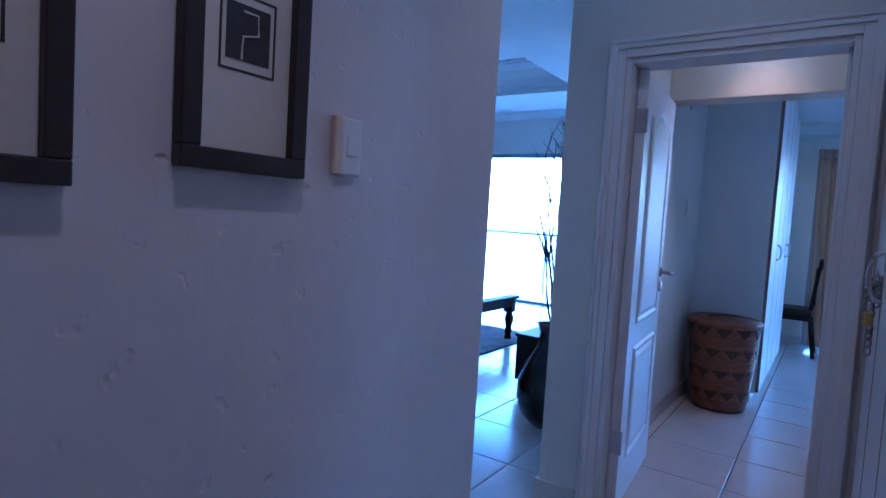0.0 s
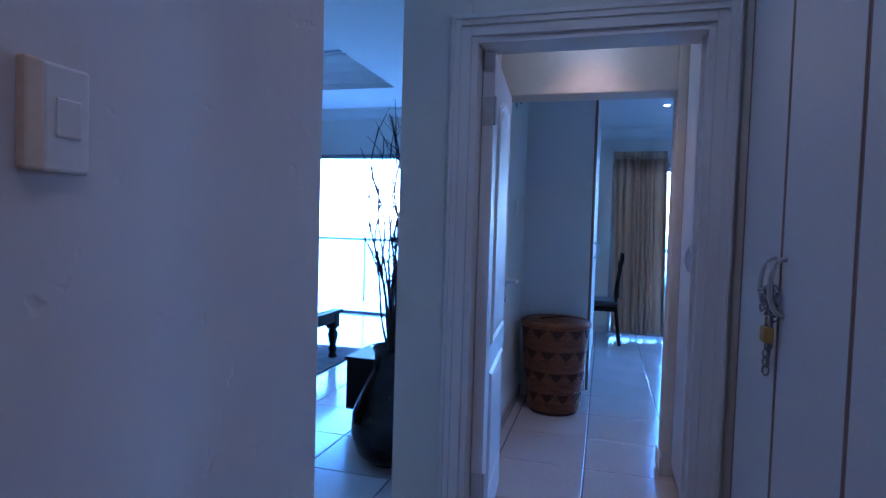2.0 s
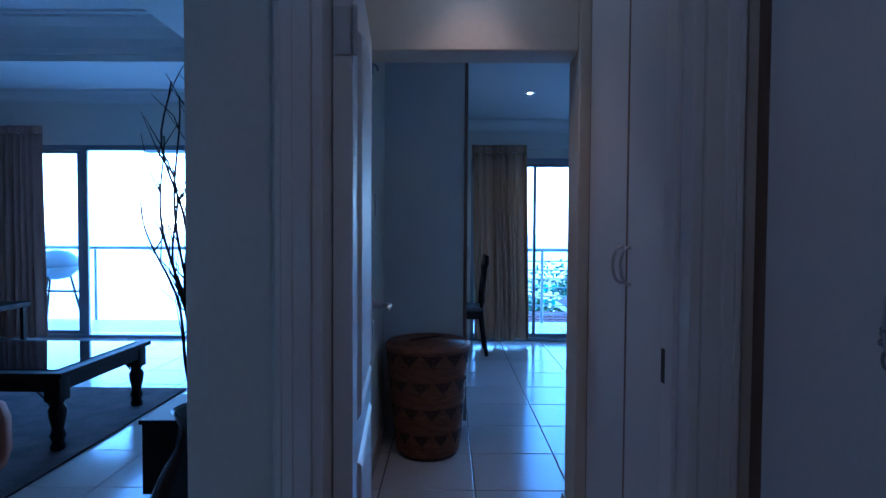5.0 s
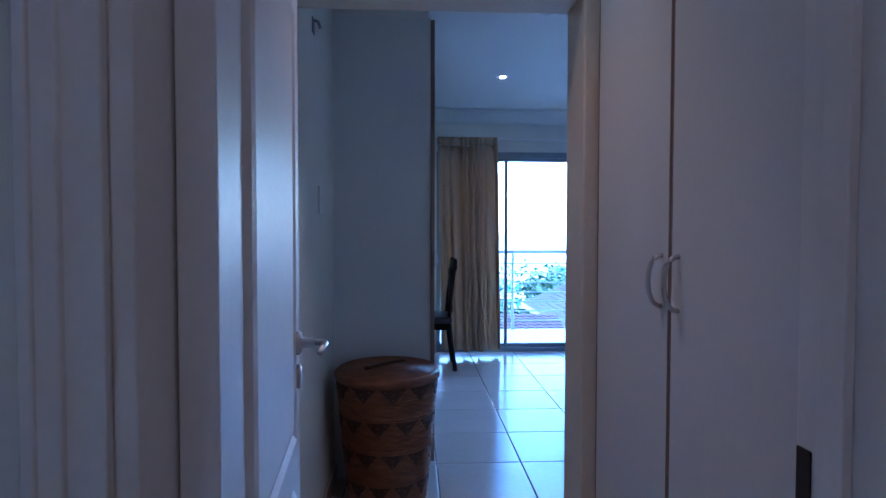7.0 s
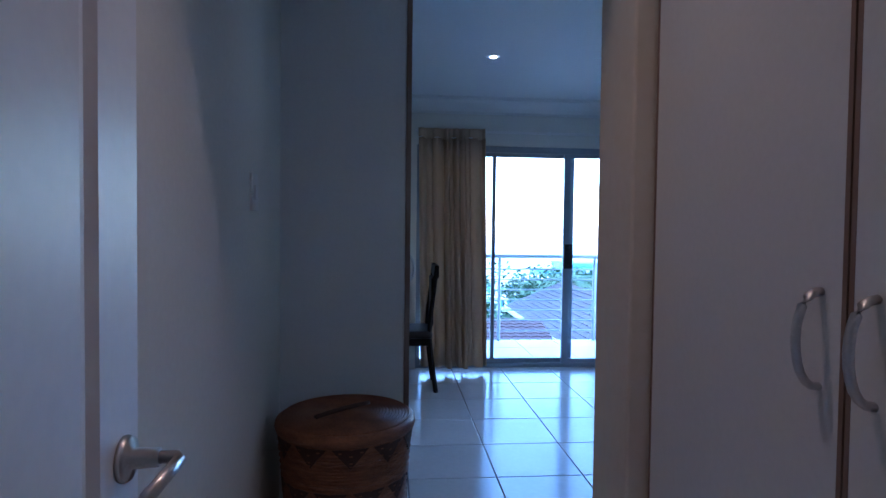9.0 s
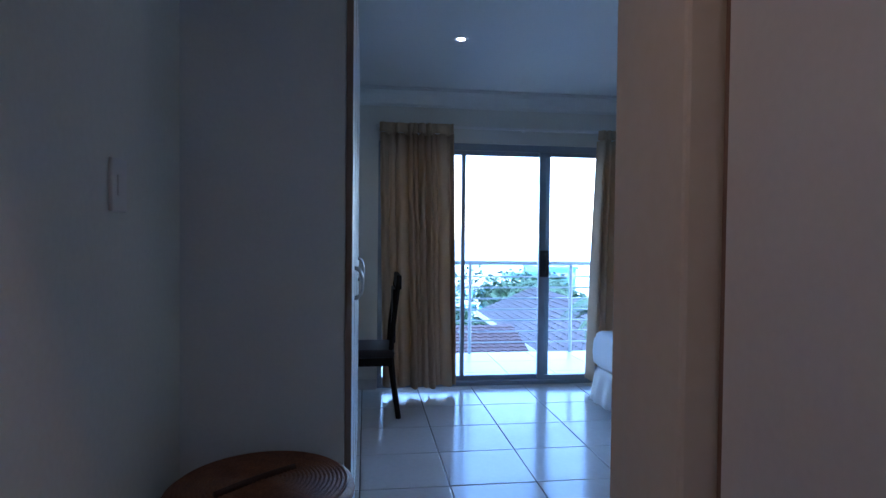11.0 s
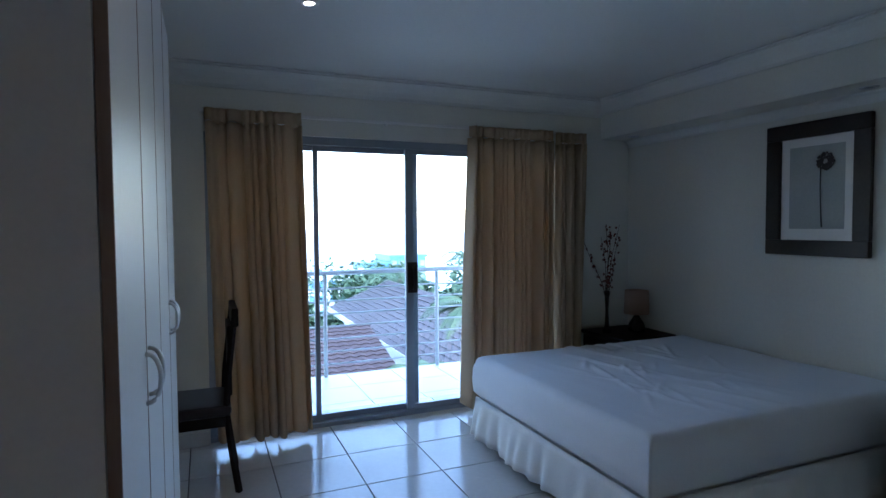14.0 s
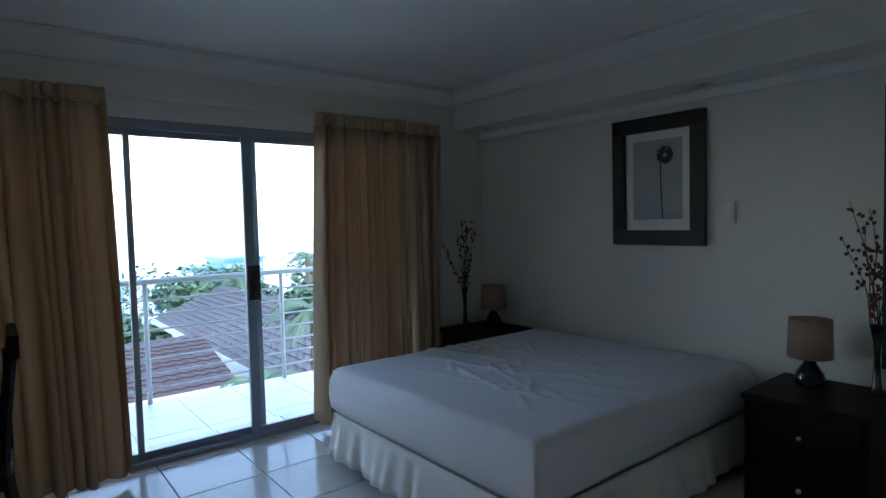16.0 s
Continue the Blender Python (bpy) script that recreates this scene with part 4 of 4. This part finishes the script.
gable = thing("house", "white house wing with dark bargeboard and grey tiled roof", "house")
part("wall", box_bm(6.3, 12.6, GZ, 10.5, 17.0, -2.0), M_RENDER, gable)
roof_plane("roof", gable, (5.9, 12.3, -2.35), (5.9, 17.2, -2.35), (8.6, 17.2, -0.9), (8.6, 12.3, -0.9), M_ROOFG, 12, 24)
roof_plane("roof", gable, (11.3, 17.2, -2.35), (11.3, 12.3, -2.35), (8.6, 12.3, -0.9), (8.6, 17.2, -0.9), M_ROOFG, 12, 24)
bm = bmesh.new()
vs = [bm.verts.new(p) for p in ((6.3, 12.6, -2.2), (10.5, 12.6, -2.2), (8.6, 12.6, -1.05))]
bm.faces.new(vs)
bmesh.ops.solidify(bm, geom=bm.faces[:], thickness=0.15)
part("gable_wall", bm, M_RENDER, gable)
part("bargeboard", tube_bm([(5.9, 12.25, -2.35), (8.6, 12.25, -0.9), (11.3, 12.25, -2.35)], 0.09, 4), M_BLACKWOOD, gable, "dark bargeboard")

low = thing("house", "low outbuilding with a red-brown ribbed tile roof", "house")
part("wall", box_bm(-3.5, 17.4, GZ, 4.0, 21.0, -1.75), M_RENDER, low)
roof_plane("roof", low, (-4.0, 16.6, -1.95), (4.35, 16.6, -1.95), (4.35, 19.4, -1.28), (-4.0, 19.4, -1.28), M_ROOFR, 13, 60)
part("gutter", box_bm(-4.0, 16.52, -2.06, 4.35, 16.6, -1.9), M_RENDER, low)


def tower(name, label, x0, x1, y0, y1, z1, storeys, bays, mat, pane):
    th = thing(name, label, "building")
    part("wall", box_bm(x0, y0, -36, x1, y1, z1), mat, th)
    part("roof", box_bm(x0 - 0.5, y0 - 0.5, z1, x1 + 0.5, y1, z1 + 0.6), mat, th)
    h = 3.2
    for s in range(storeys):
        for b in range(bays):
            xa = x0 + (x1 - x0) * (b + 0.18) / bays
            xb = x0 + (x1 - x0) * (b + 0.82) / bays
            part("window", box_bm(xa, y0 - 0.15, z1 - h * (s + 0.78), xb, y0 + 0.05, z1 - h * (s + 0.3)), pane, th)


tower("apartment_building", "distant white apartment block with rows of windows", 16, 36, 128, 140, -9.6, 6, 9, M_RENDER, M_FARBLUE)
tower("apartment_building", "distant blue glass tower above the trees", 46, 56, 150, 165, -7.2, 7, 5, M_FARBLUE, M_KETTLE)
tower("apartment_building", "distant blue building beside the tower", 38, 46, 150, 160, -9.0, 6, 3, M_FARBLUE, M_KETTLE)


def tree(x, y, h, spread, seed, leaves=900):
    rg = random.Random(seed)
    th = thing("tree", "leafy green broad-crowned garden tree", "tree", pose(x, y, GZ), "garden trees")
    tr = tube_bm([(0, 0, 0), (0.1, 0.05, h * 0.3), (0, 0.1, h * 0.6)], 0.2, 8, None, 0.1)
    cs = []
    for i in range(9):
        a = 2 * math.pi * i / 9 + rg.uniform(-0.3, 0.3)
        c = Vector((spread * rg.uniform(0.25, 0.85) * math.cos(a), spread * rg.uniform(0.25, 0.85) * math.sin(a), h * rg.uniform(0.62, 0.92)))
        cs.append((c, spread * rg.uniform(0.28, 0.45)))
        tube_bm([(0, 0.08, h * 0.5), c * 0.6 + Vector((0, 0, h * 0.22)), c], 0.07, 6, tr, 0.02)
    part("trunk", tr, M_TRUNK, th, "", True)
    verts, faces = [], []
    for i in range(leaves):
        c, r = rg.choice(cs)
        d = Vector((rg.gauss(0, 1), rg.gauss(0, 1), rg.gauss(0, 0.8)))
        p = c + d.normalized() * r * rg.uniform(0.5, 1.05)
        u = Vector((rg.uniform(-1, 1), rg.uniform(-1, 1), rg.uniform(-0.6, 0.6))).normalized()
        v = u.cross(Vector((rg.uniform(-1, 1), rg.uniform(-1, 1), 1))).normalized()
        s = rg.uniform(0.14, 0.34)
        k = len(verts)
        verts += [tuple(p - u * s), tuple(p + v * s * 0.5), tuple(p + u * s), tuple(p - v * s * 0.5)]
        faces.append((k, k + 1, k + 2, k + 3))
    me = bpy.data.meshes.new("crown")
    me.from_pydata(verts, [], faces)
    me.materials.append(M_LEAF)
    o = new("crown", me)
    o.parent = th


def palm(x, y, top, seed, fr=15, length=1.9):
    rg = random.Random(seed)
    th = thing("palm_tree", "green feather-leaved garden palm", "palm tree", pose(x, y, GZ), "garden palms")
    h = top - GZ
    part("trunk", tube_bm([(0, 0, 0), (0.1, 0, h * 0.5), (0, 0, h)], 0.16, 10, None, 0.11), M_TRUNK, th, "", True)
    for i in range(fr):
        a = 2 * math.pi * i / fr + rg.uniform(-0.2, 0.2)
        up = rg.uniform(0.2, 1.1)
        L = length * rg.uniform(0.8, 1.1)
        bm = bmesh.new()
        spine = []
        for k in range(11):
            u = k / 10
            spine.append(Vector((math.cos(a) * L * u, math.sin(a) * L * u, h + L * (up * u - (0.55 + up * 0.6) * u * u))))
        tube_bm(spine, 0.018, 4, bm, 0.005)
        side = Vector((-math.sin(a), math.cos(a), 0))
        for k in range(1, 22):
            u = k / 22 * 10
            i0 = int(u)
            p = spine[i0].lerp(spine[min(i0 + 1, 10)], u - i0)
            d = (spine[min(i0 + 1, 10)] - spine[i0]).normalized()
            w = 0.42 * L / 1.9 * math.sin(math.pi * (0.15 + 0.8 * k / 22))
            for s in (-1, 1):
                e = p + side * s * w + d * w * 0.6 - Vector((0, 0, w * 0.45))
                bm.faces.new([bm.verts.new(q) for q in (p, p + d * 0.06, e)])
        part("frond", bm, M_PALM, th)


for x, y, h, s, sd in ((3.0, 27.5, 6.3, 2.2, 1), (1.2, 30, 6.2, 2.6, 2), (5.2, 33, 6.0, 2.4, 3), (10.5, 28, 6.9, 2.6, 4), (13.5, 24, 7.0, 2.6, 5), (15, 32, 7.2, 3.2, 6),
                       (-1, 34, 6.0, 3, 7), (9.5, 36, 6.6, 3, 8), (3.2, 14.5, 4.2, 1.2, 9), (18, 27, 7.3, 3, 10), (19, 38, 7.4, 4, 11), (2, 45, 6, 4, 12), (12, 48, 6.3, 4, 13), (24, 45, 7.2, 4, 14)):
    tree(x, y, h - 1.6, s * 1.15, sd, 2600)
palm(4.35, 15.4, -1.7, 1, 15, 1.0)
palm(4.7, 13.6, -0.1, 2, 16, 1.0)
palm(8.6, 29.5, -1.1, 3, 14, 1.8)
palm(11.3, 28.0, -0.1, 4, 10, 1.6)

# ---- lounge ----
LC = 2.78
struct("wall_lounge_window_left", box_bm(-7.2, YW, 0, -4.9, YW + 0.2, 3.3), M_WALL, "painted lounge wall", "wall")
struct("wall_lounge_window_top", box_bm(-4.9, YW, 2.19, -1.6, YW + 0.2, 3.3), M_WALL, "painted wall above the lounge sliding door", "wall")
struct("wall_lounge_window_right", box_bm(-1.6, YW, 0, -0.70, YW + 0.2, 3.3), M_WALL, "painted lounge wall", "wall")
struct("wall_lounge_left", box_bm(-7.35, -1.75, 0, -7.2, YW + 0.2, 3.3), M_WALL, "painted lounge side wall", "wall")
struct("wall_lounge_back", box_bm(-7.2, -1.75, 0, -0.62, -1.6, 3.3), M_WALL, "painted lounge back wall", "wall")
bm = bmesh.new()
TX0, TX1, TY0, TY1 = -6.2, -2.15, 2.0, 7.0
box_bm(-7.2, TY1, LC, -0.66, YW, LC + 0.5, 0, bm)
box_bm(-7.2, -1.6, LC, -0.62, TY0, LC + 0.5, 0, bm)
box_bm(-7.2, TY0, LC, TX0, TY1, LC + 0.5, 0, bm)
box_bm(TX1, TY0, LC, -0.62, TY1, LC + 0.5, 0, bm)
box_bm(TX0, TY0, LC + 0.36, TX1, TY1, LC + 0.5, 0, bm)
struct("ceiling_lounge", bm, M_CEIL, "white lounge ceiling with recessed tray", "ceiling")
for nm, p0, p1, n in (("trim_tray_far", (TX0, TY1), (TX1, TY1), (0, -1)), ("trim_tray_right", (TX1, TY0), (TX1, TY1), (-1, 0))):
    cornice(nm, p0, p1, n, 0.30, LC + 0.36)
cornice("trim_lounge_cornice", (-7.2, YW), (-0.7, YW), (0, -1), 0.13, LC)
struct("ceiling_link", box_bm(-0.66, 2.0, 2.62, 0.6, FY0, 2.75), M_CEIL, "white ceiling at the hall opening", "ceiling")
slider("window_2", -4.9, -1.6, YW + 0.03, 0.0, 2.19, [(-4.25, -4.17, 0.05), (-4.18, -4.11, 0.012), (-1.72, -1.64, 0.05)],
       [(-4.86, -4.13, 0.055)], "grey aluminium lounge sliding door standing open")
curtain(-5.7, -4.47, 8.0, 0.04, 2.37, 14, 6, label="full-length brown lounge curtain drawn to the side", cloth=M_CURTAIN_BROWN)
struct("balcony_awning", box_bm(-4.0, 9.2, 2.25, -1.0, 9.34, 2.4), M_KETTLE, "grey rolled awning box on the balcony", "awning")
struct("wall_balcony_left", box_bm(-6.8, YW + 0.2, -0.03, -5.6, 9.55, 2.55), M_RENDER, "white balcony side wall", "wall")

ct = thing("coffee_table", "large dark wooden coffee table with glass top and turned legs", "coffee table")
CX0, CX1, CY0, CY1 = -3.35, -2.12, 4.80, 5.75
part("tabletop", box_bm(CX0, CY0, 0.425, CX1, CY1, 0.455, 0.006), M_BLACKWOOD, ct)
part("glass", box_bm(CX0 + 0.07, CY0 + 0.07, 0.4555, CX1 - 0.07, CY1 - 0.07, 0.461, 0.001), M_TABLEGLASS, ct, "dark reflective glass inset")
for b in ((CX0 + 0.03, CY0 + 0.03, CX1 - 0.03, CY0 + 0.055), (CX0 + 0.03, CY1 - 0.055, CX1 - 0.03, CY1 - 0.03), (CX0 + 0.03, CY0 + 0.055, CX0 + 0.055, CY1 - 0.055), (CX1 - 0.055, CY0 + 0.055, CX1 - 0.03, CY1 - 0.055)):
    part("apron", box_bm(b[0], b[1], 0.345, b[2], b[3], 0.425, 0.002), M_BLACKWOOD, ct)
for x in (CX0 + 0.07, CX1 - 0.07):
    for y in (CY0 + 0.07, CY1 - 0.07):
        lg = lathe_bm([(0.036, 0.012), (0.04, 0.03), (0.03, 0.06), (0.042, 0.09), (0.03, 0.13), (0.045, 0.2), (0.048, 0.24), (0.03, 0.27), (0.042, 0.29)], 20, None, x, y)
        box_bm(x - 0.045, y - 0.045, 0.29, x + 0.045, y + 0.045, 0.425, 0.003, lg)
        part("leg", lg, M_BLACKWOOD, ct, "turned wooden leg", True)
        sx, sy = (1 if x < -2.7 else -1), (1 if y < 5.2 else -1)
        part("iron_brace", tube_bm([(x + sx * (0.04 + 0.12 * u), y, 0.26 + 0.09 * math.sin(u * 1.57)) for u in [i / 6 for i in range(7)]], 0.005, 6), M_FRAME, ct, "", True)
tagged(part("rug", box_bm(-4.1, 4.25, 0.001, -2.04, 6.12, 0.014, 0.004), M_RUG), "dark patterned wool rug under the coffee table", "rug")
tv = thing("low_cabinet", "low black-brown cabinet with round steel feet", "cabinet")
part("body", box_bm(-1.34, 4.17, 0.09, -0.72, 4.55, 0.40, 0.003), M_BLACKWOOD, tv)
part("top", box_bm(-1.35, 4.16, 0.40, -0.71, 4.56, 0.42, 0.003), M_BLACKWOOD, tv, "polished dark top")
for x in (-1.28, -0.78):
    for y in (4.23, 4.49):
        part("foot", lathe_bm([(0.032, 0), (0.034, 0.012), (0.018, 0.02), (0.016, 0.045), (0.026, 0.05), (0.026, 0.066), (0.016, 0.07), (0.016, 0.09)], 20, None, x, y), M_STEEL, tv, "round steel foot", True)
pot = thing("floor_vase", "large dark ceramic floor pot holding tall twisted bare branches", "vase", pose(-0.88, 3.74, 0))
part("pot", lathe_bm([(0.11, 0), (0.17, 0.06), (0.205, 0.16), (0.20, 0.26), (0.15, 0.38), (0.095, 0.48), (0.085, 0.56), (0.105, 0.605), (0.11, 0.61), (0.098, 0.60), (0.075, 0.53)], 40), M_CERAMIC, pot, "dark round-bellied pot", True)
rg = random.Random(11)
for i in range(14):
    ax, ay, h = rg.uniform(-0.17, 0.15), rg.uniform(-0.1, 0.1), rg.uniform(0.75, 1.35) if i else 1.32
    f, g = rg.uniform(7, 14), rg.uniform(0, 6)
    pts = [(ax * u + 0.034 * math.sin(f * u + g) * u, ay * u + 0.028 * math.cos(f * u + g) * u, 0.5 + h * u) for u in [k / 22 for k in range(23)]]
    br = part("branch", tube_bm(pts, 0.0075, 6, None, 0.0025), M_TWIG, pot, "twisted bare branch", True)
    for k in range(7):
        p = Vector(pts[rg.randint(8, 21)])
        d = Vector((rg.uniform(-0.1, 0.1), rg.uniform(-0.1, 0.1), rg.uniform(0.08, 0.22)))
        part("twig", tube_bm([p, p + d * 0.4 + Vector((rg.uniform(-0.03, 0.03), 0, 0)), p + d], 0.003, 5, None, 0.001), M_TWIG, br)
pf = thing("sofa", "brown leather sofa with a rolled arm", "sofa")
part("body", box_bm(-3.6, 3.25, 0.06, -1.74, 3.85, 0.40, 0.04), M_LEATHER, pf)
part("seat_cushion", box_bm(-3.6, 3.27, 0.40, -1.98, 3.90, 0.54, 0.055), M_LEATHER, pf, "", True)
part("arm", box_bm(-2.0, 3.22, 0.30, -1.66, 3.92, 0.625, 0.10), M_LEATHER, pf, "padded leather arm", True)
for x in (-3.5, -1.85):
    for y in (3.35, 3.75):
        part("foot", box_bm(x - 0.03, y - 0.03, 0, x + 0.03, y + 0.03, 0.06), M_BLACKWOOD, pf)
bx = thing("side_table", "small dark side table by the curtain", "table")
part("top", box_bm(-5.0, 7.3, 0.42, -4.45, 7.75, 0.47, 0.005), M_BLACKWOOD, bx)
for x in (-4.97, -4.5):
    for y in (7.33, 7.70):
        part("leg", box_bm(x - 0.02, y - 0.02, 0, x + 0.02, y + 0.02, 0.42, 0.002), M_BLACKWOOD, bx)
bq = thing("kettle_barbecue", "dark kettle barbecue on a tubular stand on the balcony", "barbecue", pose(-5.0, 8.95, -0.03))
part("bowl", lathe_bm([(0.0001, 0.62), (0.14, 0.65), (0.24, 0.74), (0.26, 0.80)], 28), M_KETTLE, bq, "", True)
part("lid", lathe_bm([(0.265, 0.80), (0.24, 0.90), (0.15, 0.98), (0.0001, 1.01)], 28), M_KETTLE, bq, "", True)
for a in (0.5, 2.6, 4.7):
    part("leg", tube_bm([(0.15 * math.cos(a), 0.15 * math.sin(a), 0.68), (0.3 * math.cos(a), 0.3 * math.sin(a), 0)], 0.014, 8), M_FRAME, bq, "", True)
part("shelf", tube_bm([(-0.2, -0.2, 0.5), (0.5, -0.2, 0.5), (0.55, -0.2, 0.72)], 0.014, 8), M_FRAME, bq, "", True)

# ---- floors: tiles on a dark screed ----
struct("floor", box_bm(-7.35, -1.75, -0.12, XR + 0.15, YW + 0.2, -0.006), M_GROUT, "dark grouted screed under the floor tiles", "floor")
PITCH, OX, OY = 0.457, 0.119, 7.637


def tile_mesh(name, s, mat):
    return mesh_of(name, box_bm(-s / 2, -s / 2, -0.008, s / 2, s / 2, 0, 0.0025), mat)


def lay(parent, mesh, x0, x1, y0, y1, ox, oy, pitch, near, z, restmat):
    bm = bmesh.new()
    rest = 0
    for i in range(math.floor((x0 - ox) / pitch), math.ceil((x1 - ox) / pitch)):
        for j in range(math.floor((y0 - oy) / pitch), math.ceil((y1 - oy) / pitch)):
            cx, cy = ox + (i + 0.5) * pitch, oy + (j + 0.5) * pitch
            if not (x0 - 0.02 < cx < x1 + 0.02 and y0 - 0.02 < cy < y1 + 0.02):
                continue
            if near(cx, cy):
                o = new("tile", mesh)
                o.location = (cx, cy, z)
                o.parent = parent
            else:
                box_bm(cx - pitch / 2 + 0.003, cy - pitch / 2 + 0.003, z - 0.008, cx + pitch / 2 - 0.003, cy + pitch / 2 - 0.003, z, 0, bm)
                rest += 1
    if rest:
        o = part("tiles", bm, restmat, parent)
        o["kind"] = "stuff"
    else:
        bm.free()


floor = bpy.data.objects["floor"]
lay(floor, tile_mesh("tile", PITCH - 0.006, M_TILE), -7.2, XR, -1.6, YW + 0.2, OX, OY, PITCH, lambda x, y: (-0.7 < x and y > 1.5) or (-2.6 < x < -0.4 and y > 2.5), 0.0, M_TILE)
slab = bpy.data.objects["balcony_slab"]
lay(slab, tile_mesh("tile", PITCH - 0.005, M_BTILE), -9, 6, YW + 0.2, 9.64, OX, 9.66, PITCH, lambda x, y: -0.5 < x < 4.2, -0.022, M_BTILE)

# from plan units to metres
for ob in bpy.data.objects:
    if ob.parent is None and ob.type != "CAMERA":
        ob.matrix_basis = Matrix.Scale(UNIT, 4) @ ob.matrix_basis
